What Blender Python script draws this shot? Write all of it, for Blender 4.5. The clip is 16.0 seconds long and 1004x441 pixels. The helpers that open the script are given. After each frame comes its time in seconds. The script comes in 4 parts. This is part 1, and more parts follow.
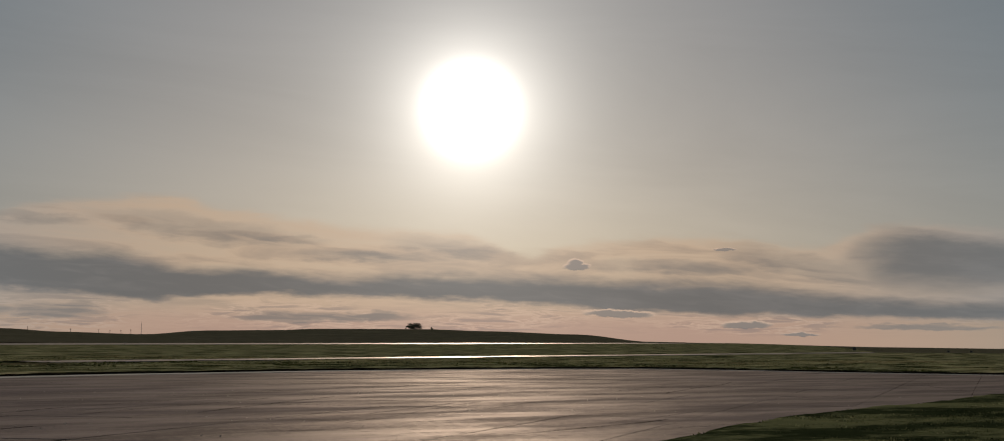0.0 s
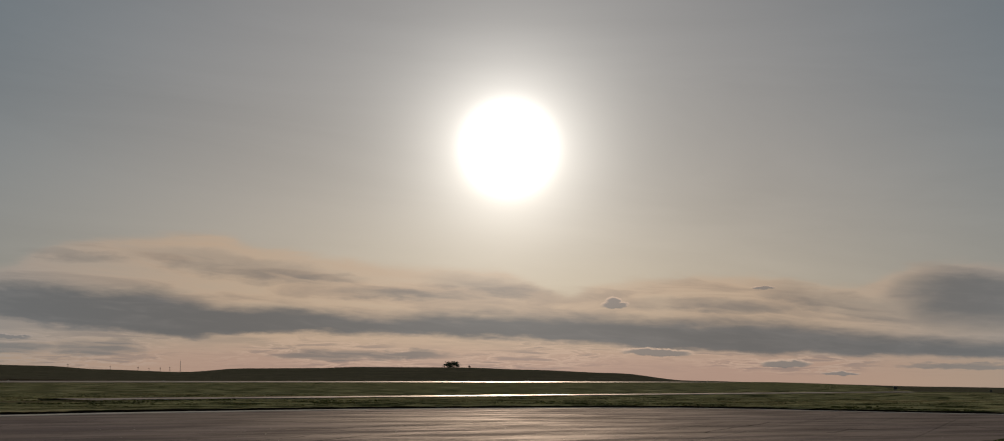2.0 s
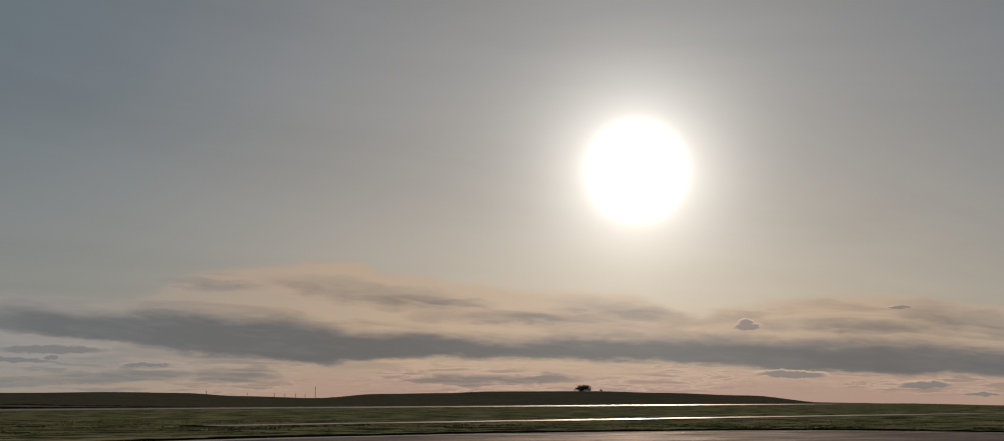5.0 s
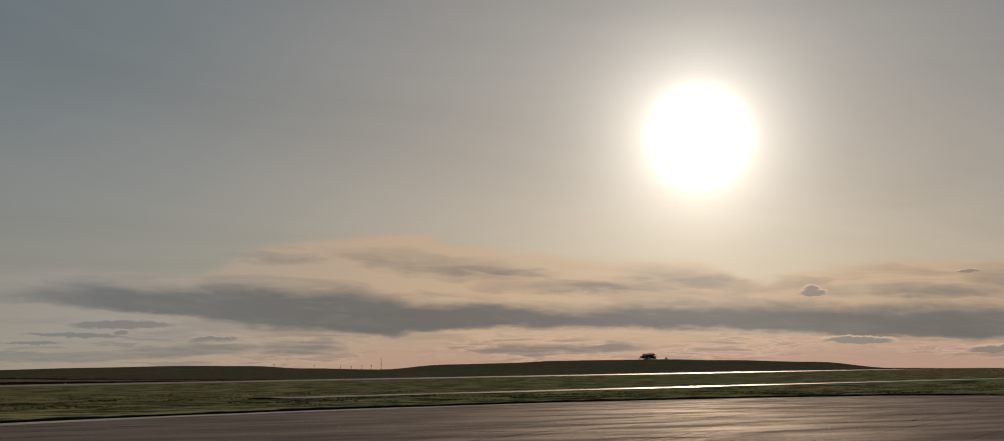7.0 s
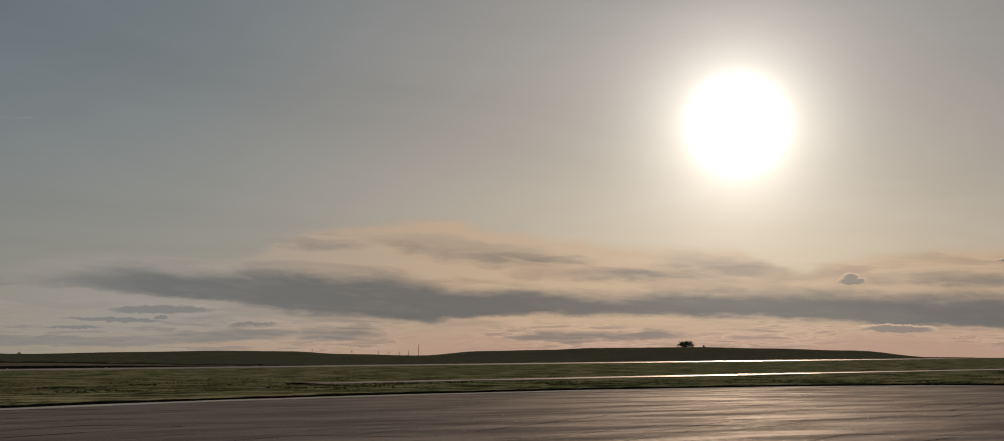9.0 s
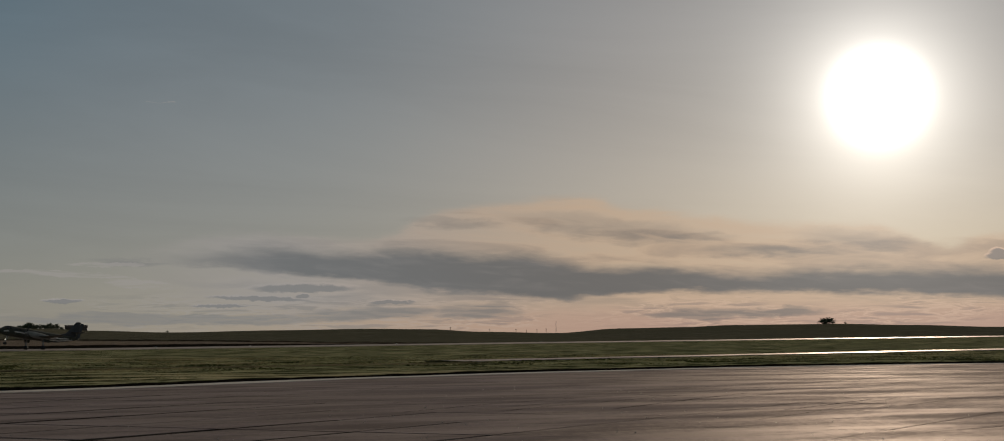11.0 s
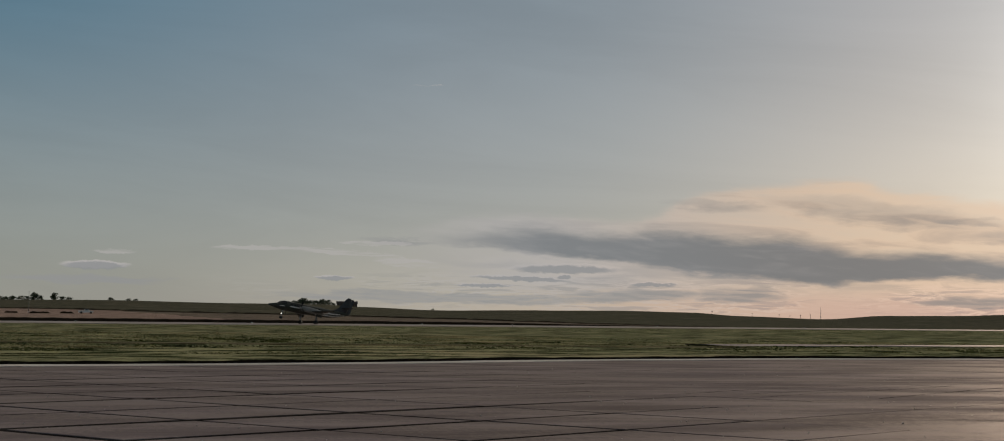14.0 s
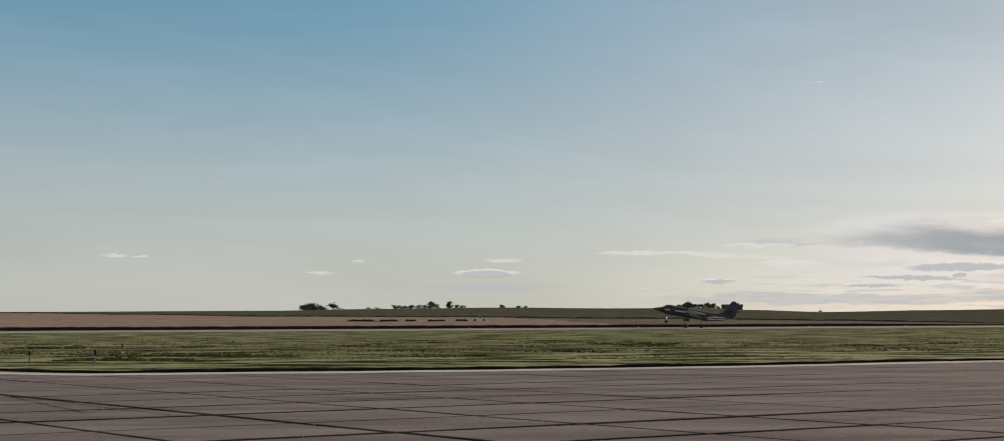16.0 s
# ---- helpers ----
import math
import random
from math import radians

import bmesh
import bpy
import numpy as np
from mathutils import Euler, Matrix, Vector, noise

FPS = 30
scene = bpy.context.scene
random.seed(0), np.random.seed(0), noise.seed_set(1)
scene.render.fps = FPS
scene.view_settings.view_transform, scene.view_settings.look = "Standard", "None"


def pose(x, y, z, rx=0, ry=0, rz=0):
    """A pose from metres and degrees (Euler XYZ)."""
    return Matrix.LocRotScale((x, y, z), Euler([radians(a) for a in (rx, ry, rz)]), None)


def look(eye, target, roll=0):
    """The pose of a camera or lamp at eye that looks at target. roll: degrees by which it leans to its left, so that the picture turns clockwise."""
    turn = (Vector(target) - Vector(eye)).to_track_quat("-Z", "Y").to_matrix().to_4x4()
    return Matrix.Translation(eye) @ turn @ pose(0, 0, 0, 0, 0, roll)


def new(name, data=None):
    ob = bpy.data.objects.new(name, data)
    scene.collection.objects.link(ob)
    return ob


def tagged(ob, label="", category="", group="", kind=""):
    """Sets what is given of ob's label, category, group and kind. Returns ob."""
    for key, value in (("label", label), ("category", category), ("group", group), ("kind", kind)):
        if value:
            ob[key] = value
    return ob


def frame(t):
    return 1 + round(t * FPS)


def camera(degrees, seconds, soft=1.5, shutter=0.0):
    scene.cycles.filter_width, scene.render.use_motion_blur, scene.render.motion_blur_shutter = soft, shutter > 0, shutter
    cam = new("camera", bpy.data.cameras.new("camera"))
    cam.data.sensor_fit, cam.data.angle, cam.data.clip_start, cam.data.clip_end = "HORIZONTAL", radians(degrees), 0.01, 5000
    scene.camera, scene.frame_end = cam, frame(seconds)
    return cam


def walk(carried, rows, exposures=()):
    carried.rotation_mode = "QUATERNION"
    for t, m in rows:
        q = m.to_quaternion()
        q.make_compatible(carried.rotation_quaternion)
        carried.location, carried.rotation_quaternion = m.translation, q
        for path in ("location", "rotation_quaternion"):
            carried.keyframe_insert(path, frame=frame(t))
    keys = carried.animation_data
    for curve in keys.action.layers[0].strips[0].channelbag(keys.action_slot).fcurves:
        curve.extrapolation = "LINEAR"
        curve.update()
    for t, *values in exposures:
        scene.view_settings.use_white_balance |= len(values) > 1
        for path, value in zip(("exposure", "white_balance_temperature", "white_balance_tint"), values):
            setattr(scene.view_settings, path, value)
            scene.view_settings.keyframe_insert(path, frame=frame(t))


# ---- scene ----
# ---------------------------------------------------------------- camera
EYE = 1.75
cam = camera(37.09, 16.0, soft=1.0)
PATH = [  # seconds, heading to the right of +y, pitch, roll in degrees
    (0, 40.12, 4.52, -0.34), (0.5, 39.66, 5.23, -0.35), (1, 39.15, 5.38, -0.39),
    (1.5, 38.84, 5.49, -0.45), (2, 38.66, 5.97, -0.45), (2.5, 37.95, 6.21, -0.57),
    (3, 37.50, 6.22, -0.44), (3.5, 37.58, 6.22, -0.14), (4, 37.34, 6.30, 0.39),
    (4.5, 35.43, 6.82, 0.02), (4.7, 34.51, 6.96, -0.08), (6.8, 31.55, 5.97, 0.60),
    (7, 31.29, 5.72, 0.69), (7.5, 30.92, 5.52, 0.64), (8, 30.49, 5.49, 0.55),
    (10.3, 27.40, 4.43, 0.55), (10.5, 26.63, 4.32, 0.68), (11, 24.60, 4.41, 0.47),
    (11.5, 23.42, 4.38, 0.43), (12, 22.53, 4.36, 0.33), (12.5, 21.40, 4.22, 0.26),
    (13, 19.65, 3.92, 0.12), (13.5, 16.54, 3.85, -0.27), (14, 14.58, 3.70, -0.80),
    (14.5, 9.40, 3.61, -1.10), (15, 4.52, 3.74, -0.34), (15.5, 2.04, 3.80, 0.18),
    (16, -0.00, 3.76, 0.14),
]

def aim(heading, pitch, roll):
    """The pose of a camera that stands at the origin and turns."""
    return pose(0, 0, EYE, 0, 0, -heading) @ pose(0, 0, 0, 90 + pitch, 0, 0) @ pose(0, 0, 0, 0, 0, -roll)


walk(cam, [(t, aim(h, p, r)) for t, h, p, r in PATH],
     [(0, -0.1, 6530, 10), (1.5, -0.05, 6530, 10), (2, -0.18, 6520, 10), (4.5, -0.18, 6450, 10), (7, -0.06, 6900, 10), (8, -0.06, 6900, 10), (10.5, -0.12, 6580, 10), (12, -0.08, 6500, 10), (13, 0.0, 6430, 10), (13.5, 0.25, 6430, 10),
      (14, 0.37, 6360, 10), (14.5, 0.66, 6330, 10), (15, 0.87, 6300, 10), (15.5, 1.04, 6320, 10), (16, 1.2, 6360, 10)])

# ---------------------------------------------------------------- sky and sun
SUN_AZ, SUN_EL = 38.9, 8.75


def bearing(az, r, z=0.0):
    return Vector((r * math.sin(radians(az)), r * math.cos(radians(az)), z))


class Graph:
    """Short hand for building node trees."""

    def __init__(self, tree):
        self.t = tree

    def node(self, kind, **props):
        n = self.t.nodes.new(kind)
        for k, v in props.items():
            if k == "operation":
                n.operation = v
            elif k == "data_type":
                n.data_type = v
            elif k == "noise_dimensions":
                n.noise_dimensions = v
            elif k == "blend_type":
                n.blend_type = v
            elif k == "interpolation_type":
                n.interpolation_type = v
        return n

    def put(self, sock, v):
        if isinstance(v, bpy.types.NodeSocket):
            self.t.links.new(v, sock)
        else:
            sock.default_value = v

    def math(self, op, a, b=0.0, c=0.0, clamp=False):
        n = self.node("ShaderNodeMath", operation=op)
        n.use_clamp = clamp
        for s, v in zip(n.inputs, (a, b, c)):
            self.put(s, v)
        return n.outputs[0]

    def step(self, v, lo, hi, a=0.0, b=1.0):
        n = self.node("ShaderNodeMapRange", interpolation_type="SMOOTHSTEP")
        for i, x in enumerate((v, lo, hi, a, b)):
            self.put(n.inputs[i], x)
        return n.outputs[0]

    def mix(self, f, a, b, how="MIX"):
        n = self.node("ShaderNodeMix", data_type="RGBA", blend_type=how)
        self.put(n.inputs[0], f)
        self.put(n.inputs[6], a)
        self.put(n.inputs[7], b)
        return n.outputs[2]

    def xyz(self, x, y, z=0.0):
        n = self.node("ShaderNodeCombineXYZ")
        for s, v in zip(n.inputs, (x, y, z)):
            self.put(s, v)
        return n.outputs[0]

    def noise(self, vec, scale, detail=4.0, rough=0.5, distort=0.0):
        n = self.node("ShaderNodeTexNoise")
        self.put(n.inputs["Vector"], vec)
        self.put(n.inputs["Scale"], scale)
        self.put(n.inputs["Detail"], detail)
        self.put(n.inputs["Roughness"], rough)
        self.put(n.inputs["Distortion"], distort)
        return n.outputs[0]


def build_world():
    world = bpy.data.worlds.new("evening_sky")
    world.use_nodes = True
    scene.world = world
    t = world.node_tree
    t.nodes.clear()
    g = Graph(t)
    out = t.nodes.new("ShaderNodeOutputWorld")
    bg = t.nodes.new("ShaderNodeBackground")
    t.links.new(bg.outputs[0], out.inputs[0])
    sky = t.nodes.new("ShaderNodeTexSky")
    sky.sky_type = "NISHITA"
    sky.sun_disc = False
    sky.sun_elevation = radians(SUN_EL)
    sky.sun_rotation = radians(SUN_AZ)
    sky.air_density, sky.dust_density, sky.ozone_density = 1.0, 0.6, 2.0
    co = t.nodes.new("ShaderNodeTexCoord").outputs["Generated"]
    sep = t.nodes.new("ShaderNodeSeparateXYZ")
    g.put(sep.inputs[0], co)
    x, y, z = sep.outputs
    az = g.math("MULTIPLY", g.math("ARCTAN2", x, y), 57.29578)
    el = g.math("MULTIPLY", g.math("ARCSINE", z), 57.29578)
    # wind-drawn warping of the clouds
    slant = g.math("ADD", el, g.math("MULTIPLY", az, 0.07))
    w1 = g.math("SUBTRACT", g.noise(g.xyz(g.math("MULTIPLY", az, 0.2), g.math("MULTIPLY", el, 0.8), 3.1), 1.0, 4.0, 0.5), 0.5)
    w2 = g.math("SUBTRACT", g.noise(g.xyz(g.math("MULTIPLY", az, 0.6), g.math("MULTIPLY", el, 2.4), 9.0), 1.0, 4.0, 0.55), 0.5)
    fine = g.noise(g.xyz(g.math("MULTIPLY", az, 0.62), g.math("MULTIPLY", slant, 3.4), 5.0), 1.0, 5.0, 0.52, 0.6)
    wisp = g.noise(g.xyz(g.math("MULTIPLY", az, 0.17), g.math("MULTIPLY", slant, 1.15), 21.0), 1.0, 6.0, 0.55, 0.9)
    shred = g.noise(g.xyz(g.math("MULTIPLY", az, 0.5), g.math("MULTIPLY", g.math("ADD", el, g.math("MULTIPLY", az, 0.012)), 5.5), 13.0), 1.0, 5.0, 0.6, 0.7)
    lift = g.math("ADD", g.math("MULTIPLY", w1, 0.22), g.math("ADD", g.math("MULTIPLY", w2, 0.5), g.math("MULTIPLY", g.math("SUBTRACT", fine, 0.5), 0.3)))
    ew = g.math("ADD", el, lift)
    aw = g.math("ADD", az, g.math("MULTIPLY", w2, 2.2))
    wp = g.math("SUBTRACT", g.noise(g.xyz(g.math("MULTIPLY", az, 2.2), g.math("MULTIPLY", el, 5.0), 2.0), 1.0, 5.0, 0.6), 0.5)
    ap, ep = g.math("ADD", az, g.math("MULTIPLY", wp, 0.4)), g.math("ADD", el, g.math("MULTIPLY", wp, 0.26))
    along = g.math("DIVIDE", g.math("SUBTRACT", az, 5.0), 65.0, clamp=True)

    def line(rows):
        """A cloud's edge: its height in degrees along the heading."""
        n = t.nodes.new("ShaderNodeValToRGB")
        ramp = n.color_ramp
        ramp.interpolation = "CARDINAL"
        while len(ramp.elements) < len(rows):
            ramp.elements.new(0.5)
        for i in range(len(rows)):
            ramp.elements[i].position = 0.001 * i
        for i in reversed(range(len(rows))):
            k = rows[i][1] / 8.0
            ramp.elements[i].position = (rows[i][0] - 5.0) / 65.0
            ramp.elements[i].color = (k, k, k, 1)
        g.put(n.inputs[0], along)
        return g.math("MULTIPLY", n.outputs[0], 8.0)

    def under(top, soft, e=ew):
        return g.step(g.math("SUBTRACT", top, e), -0.4 * soft, 0.6 * soft)

    def over(bottom, soft, e=ew):
        return g.step(g.math("SUBTRACT", e, bottom), -0.4 * soft, 0.6 * soft)

    def blob(a0, e0, sa, se, tilt=0.0, aw=aw, ew=ew):
        da = g.math("SUBTRACT", aw, a0)
        u = g.math("DIVIDE", da, sa)
        v = g.math("DIVIDE", g.math("SUBTRACT", g.math("SUBTRACT", ew, e0), g.math("MULTIPLY", da, tilt)), se)
        d = g.math("ADD", g.math("MULTIPLY", u, u), g.math("MULTIPLY", v, v))
        return g.math("SUBTRACT", 1.0, d, clamp=True)

    def union(blobs):
        tot = None
        for b in blobs:
            tot = b if tot is None else g.math("MAXIMUM", tot, b)
        return tot

    glowdir = bearing(SUN_AZ, math.cos(radians(SUN_EL)), math.sin(radians(SUN_EL)))
    dot = t.nodes.new("ShaderNodeVectorMath")
    dot.operation = "DOT_PRODUCT"
    g.put(dot.inputs[0], co)
    dot.inputs[1].default_value = glowdir
    ang = g.math("MULTIPLY", g.math("ARCCOSINE", g.math("MINIMUM", dot.outputs["Value"], 0.9999999)), 57.29578)
    far = g.step(ang, 10.0, 25.0)
    lit_col = g.mix(far, LIT_COLOUR, LIT_FAR)
    rim_col = g.mix(far, RIM_COLOUR, LIT_FAR)
    soft_col = g.mix(far, SOFT_COLOUR, SOFT_FAR)
    dark_col = g.mix(far, DARK_COLOUR, DARK_FAR)
    paler_col = g.mix(far, PALER_COLOUR, PALER_FAR)
    # clear sky, and the veil of haze that the sun lights
    base = g.mix(1.0, sky.outputs[0], SKY_TINT, "MULTIPLY")
    high = g.mix(g.step(ang, 22.0, 46.0), g.mix(g.step(ang, 7.0, 24.0), VEIL_HIGH[0], VEIL_HIGH[1]), VEIL_HIGH[2])
    low = g.mix(g.step(ang, 22.0, 44.0), g.mix(g.step(ang, 7.0, 24.0), VEIL_LOW[0], VEIL_LOW[1]), VEIL_LOW[2])
    veil = g.mix(g.step(el, 1.0, 14.0), low, high)
    # the unseen sky overhead is paled and warmed to take blue out of the ground light
    veil = g.mix(g.step(el, 13.0, 40.0), veil, VEIL_TOP)
    streaky = g.step(g.noise(g.xyz(g.math("MULTIPLY", az, 0.05), g.math("MULTIPLY", slant, 0.3), 40.0), 1.0, 5.0, 0.6, 0.6), 0.25, 0.75, 0.95, 1.05)
    col = g.mix(1.0, g.mix(0.86, base, veil), g.xyz(streaky, streaky, streaky), "MULTIPLY")
    pink = g.math("MULTIPLY", g.step(el, 0.2, 3.2, 1.0, 0.0), g.step(ang, 11.0, 28.0, 0.92, 0.0))
    col = g.mix(pink, col, LOW_BAND)
    # the high bank of thin cloud, lit through, with drawn-out grey folds
    top = line(HIGH_LINE)
    ends = g.math("MULTIPLY", g.step(aw, 9.0, 17.0), g.step(el, 0.6, 1.6))
    sheet = g.math("MULTIPLY", g.math("MULTIPLY", under(top, 0.7), ends), g.step(wisp, 0.3, 0.65, 0.65, 1.0))
    col = g.mix(sheet, col, lit_col)
    brow = g.math("MULTIPLY", g.math("MULTIPLY", under(top, 0.25), g.step(g.math("SUBTRACT", top, ew), 0.1, 0.7, 1.0, 0.0)), g.math("MULTIPLY", ends, g.step(fine, 0.35, 0.6, 0.05, 0.5)))
    col = g.mix(brow, col, lit_col)
    folds = g.math("MULTIPLY", g.math("MULTIPLY", under(top, 0.8), ends), g.step(wisp, 0.47, 0.66, 0.0, 0.4))
    named = g.math("MULTIPLY", g.step(union([blob(*b) for b in FOLDS]), 0.0, 1.25), g.math("MULTIPLY", g.step(fine, 0.25, 0.65, 0.6, 1.0), g.step(wisp, 0.35, 0.6, 0.55, 1.0)))
    col = g.mix(g.math("MAXIMUM", folds, named), col, soft_col)
    # the long dark bank and the dark mass at its end
    bank = g.math("MULTIPLY", under(g.math("ADD", line(DARK_TOP), 0.12), 0.72), over(line(DARK_FOOT), 0.3))
    bank = g.math("MULTIPLY", bank, g.step(aw, 9.5, 16.5))
    mass = g.math("MULTIPLY", g.math("MULTIPLY", under(line(MASS_TOP), 0.8), over(line(MASS_FOOT), 1.3)), g.step(aw, 51.0, 55.6))
    thick = g.math("MAXIMUM", bank, g.math("MULTIPLY", mass, 0.93))
    rim = g.math("MULTIPLY", g.step(g.math("SUBTRACT", ew, line(DARK_FOOT)), -0.1, 0.02), g.step(g.math("SUBTRACT", ew, line(DARK_FOOT)), 0.02, 0.12, 1.0, 0.0))
    col = g.mix(g.math("MULTIPLY", g.math("MULTIPLY", rim, g.step(aw, 13.0, 18.0)), g.step(shred, 0.45, 0.65, 0.0, 0.7)), col, rim_col)
    body = g.mix(g.step(g.math("ADD", g.math("MULTIPLY", wisp, 0.6), g.math("MULTIPLY", fine, 0.4)), 0.42, 0.7), dark_col, paler_col)
    col = g.mix(g.math("MULTIPLY", thick, 0.96), col, body)
    # torn low cloud under the bank
    reach = g.math("MULTIPLY", g.step(el, 0.05, 0.4), g.step(el, 1.2, 1.9, 1.0, 0.0))
    reach = g.math("MULTIPLY", g.math("MULTIPLY", g.math("MULTIPLY", reach, g.step(w1, -0.08, 0.08, 0.15, 1.0)), g.step(az, 2.0, 12.0)), g.step(thick, 0.0, 0.4, 1.0, 0.0))
    col = g.mix(g.math("MULTIPLY", reach, g.step(shred, 0.5, 0.62, 0.0, 0.55)), col, g.mix(far, THIN_COLOUR, SOFT_FAR))
    col = g.mix(g.math("MULTIPLY", reach, g.math("MULTIPLY", g.step(shred, 0.43, 0.48), g.step(shred, 0.48, 0.54, 0.55, 0.0))), col, rim_col)
    grey = g.math("MULTIPLY", g.step(union([blob(*b) for b in LOW_GREY]), 0.0, 0.7), g.step(shred, 0.25, 0.6, 0.35, 0.8))
    col = g.mix(grey, col, soft_col)
    # small separate clouds: a lit upper rim over a grey body
    rims = union([blob(a0, e0 + 0.3 * se, sa * 1.06, se, ti, aw=ap, ew=ep) for a0, e0, sa, se, ti in PUFFS])
    col = g.mix(g.math("MULTIPLY", g.step(rims, 0.0, 0.5), 0.9), col, rim_col)
    bodies = union([blob(*b, aw=ap, ew=ep) for b in PUFFS])
    col = g.mix(g.math("MULTIPLY", g.step(bodies, 0.0, 0.6), 0.8), col, paler_col)
    bright = union([blob(*b, aw=ap, ew=ep) for b in BRIGHT])
    col = g.mix(g.math("MULTIPLY", g.step(bright, 0.0, 0.5), g.step(shred, 0.38, 0.58, 0.05, 0.6)), col, lit_col)
    # the glare of the sun behind the haze
    core = g.math("MULTIPLY", 40.0, g.math("POWER", 2.71828, g.math("MULTIPLY", -1.0, g.math("POWER", g.math("DIVIDE", ang, 1.22), 2.6))))
    halo = g.math("MULTIPLY", HALO, g.math("POWER", 2.71828, g.math("DIVIDE", ang, -1.6)))
    wide = g.math("MULTIPLY", WIDE, g.math("POWER", 2.71828, g.math("DIVIDE", ang, -6.0)))
    tot = g.math("ADD", g.math("ADD", core, halo), wide)
    glow = g.mix(1.0, g.xyz(tot, tot, tot), (1.0, 0.95, 0.87, 1), "MULTIPLY")
    col = g.mix(1.0, col, glow, "ADD")
    g.put(bg.inputs[0], col)
    bg.inputs[1].default_value = 0.1
    return world


# edges of the large clouds: heading, height in degrees
HIGH_LINE = [(9.4, 3.1), (12.5, 3.67), (15.5, 3.9), (18.4, 3.72), (20.4, 3.85), (21.4, 4.45), (23.2, 4.86), (25.4, 5.1), (28.0, 5.24), (29.2, 4.85), (31.1, 4.6),
             (35.5, 4.12), (38.8, 4.0), (41.0, 3.25), (42.3, 3.5), (45.0, 3.75), (48.0, 3.82), (51.8, 3.5), (53.1, 3.86), (54.4, 4.2), (56.2, 4.25), (59.0, 3.95), (70.0, 3.6)]
DARK_TOP = [(10.0, 2.9), (12.0, 2.96), (13.5, 3.12), (16.0, 3.34), (18.4, 3.16), (21.5, 3.28), (23.3, 3.02), (25.3, 3.08), (28.6, 2.48), (30.5, 2.56), (33.4, 2.25), (37.7, 2.36),
            (43.0, 2.22), (47.1, 2.15), (49.4, 2.0), (52.3, 1.65), (55.8, 1.44), (70.0, 1.1)]
DARK_FOOT = [(10.0, 2.8), (12.0, 2.78), (14.5, 2.6), (16.0, 2.44), (18.9, 2.18), (20.9, 1.88), (21.6, 1.68), (24.2, 1.58), (26.7, 1.36), (28.7, 1.48), (31.2, 1.58), (37.0, 1.49),
             (40.1, 1.39), (43.8, 1.11), (47.4, 0.98), (51.6, 0.87), (70.0, 0.7)]
MASS_TOP = [(52.0, 2.7), (53.1, 3.4), (53.5, 3.72), (54.4, 3.95), (56.1, 4.0), (58.7, 3.68), (70.0, 3.2)]
MASS_FOOT = [(52.0, 3.2), (53.1, 2.9), (53.9, 2.4), (54.6, 2.02), (56.4, 1.86), (70.0, 1.7)]
# smaller clouds: heading, height, half width, half height in degrees, slope
FOLDS = [(28.6, 4.05, 5.0, 0.62, -0.11), (31.5, 3.7, 2.6, 0.22, -0.03), (38.2, 3.45, 3.2, 0.5, -0.1), (35.0, 3.1, 4.6, 0.36, -0.02), (51.6, 2.75, 4.2, 0.66, -0.2), (22.8, 4.3, 2.4, 0.3, -0.05),
         (10.6, 2.86, 2.0, 0.14, -0.03), (47.0, 2.75, 5.0, 0.4, -0.03)]
LOW_GREY = [(23.7, 0.98, 2.2, 0.34, 0.0), (12.0, 0.72, 7.5, 0.26, 0.0), (19.5, 0.9, 3.5, 0.3, 0.02), (33.5, 0.8, 4.0, 0.24, 0.0), (56.0, 0.5, 3.0, 0.16, 0.0), (-1.0, 1.2, 3.5, 0.2, 0.0)]
PUFFS = [(43.0, 2.75, 0.56, 0.15, 0.0), (42.95, 2.86, 0.34, 0.2, 0.0), (48.6, 3.42, 0.5, 0.07, 0.0), (44.6, 0.96, 1.5, 0.15, -0.03), (49.4, 0.56, 1.05, 0.15, 0.0), (51.4, 0.22, 0.8, 0.07, 0.0),
         (17.0, 1.85, 2.2, 0.19, 0.0), (15.3, 1.48, 2.1, 0.1, -0.03), (17.0, 1.56, 0.3, 0.08, 0.0), (20.4, 1.32, 1.0, 0.08, 0.0), (8.2, 1.4, 0.8, 0.1, 0.0), (-0.6, 1.7, 1.3, 0.17, 0.0), (13.9, 1.2, 1.2, 0.06, 0.0)]
BRIGHT = [(5.0, 2.5, 1.7, 0.1, 0.0), (8.2, 2.4, 2.8, 0.12, -0.05), (11.0, 2.03, 1.4, 0.2, -0.08), (0.05, 2.24, 0.85, 0.1, -0.02), (-14.6, 2.38, 0.6, 0.07, 0.0), (-13.6, 2.33, 0.35, 0.05, 0.0),
          (-5.5, 2.19, 0.35, 0.05, 0.0), (-6.9, 1.76, 0.7, 0.07, 0.0), (11.6, 8.8, 0.7, 0.02, 0.02), (46.0, 3.3, 0.35, 0.08, 0.0), (9.8, 2.75, 1.6, 0.1, 0.0)]
SKY_TINT = (0.54, 0.62, 0.78, 1)
VEIL_HIGH = (2.3, 2.18, 2.1, 1), (1.5, 1.76, 1.85, 1), (0.55, 1.26, 1.66, 1)
VEIL_LOW = (3.4, 2.86, 2.48, 1), (2.6, 2.5, 2.36, 1), (2.12, 2.17, 2.02, 1)
VEIL_TOP = (1.75, 1.65, 1.5, 1)
LOW_BAND = (4.3, 2.78, 2.2, 1)
LIT_COLOUR = (5.35, 3.86, 2.66, 1)
RIM_COLOUR = (6.3, 4.5, 3.3, 1)
LIT_FAR = (3.4, 3.2, 3.04, 1)
DARK_COLOUR = (1.3, 1.27, 1.24, 1)
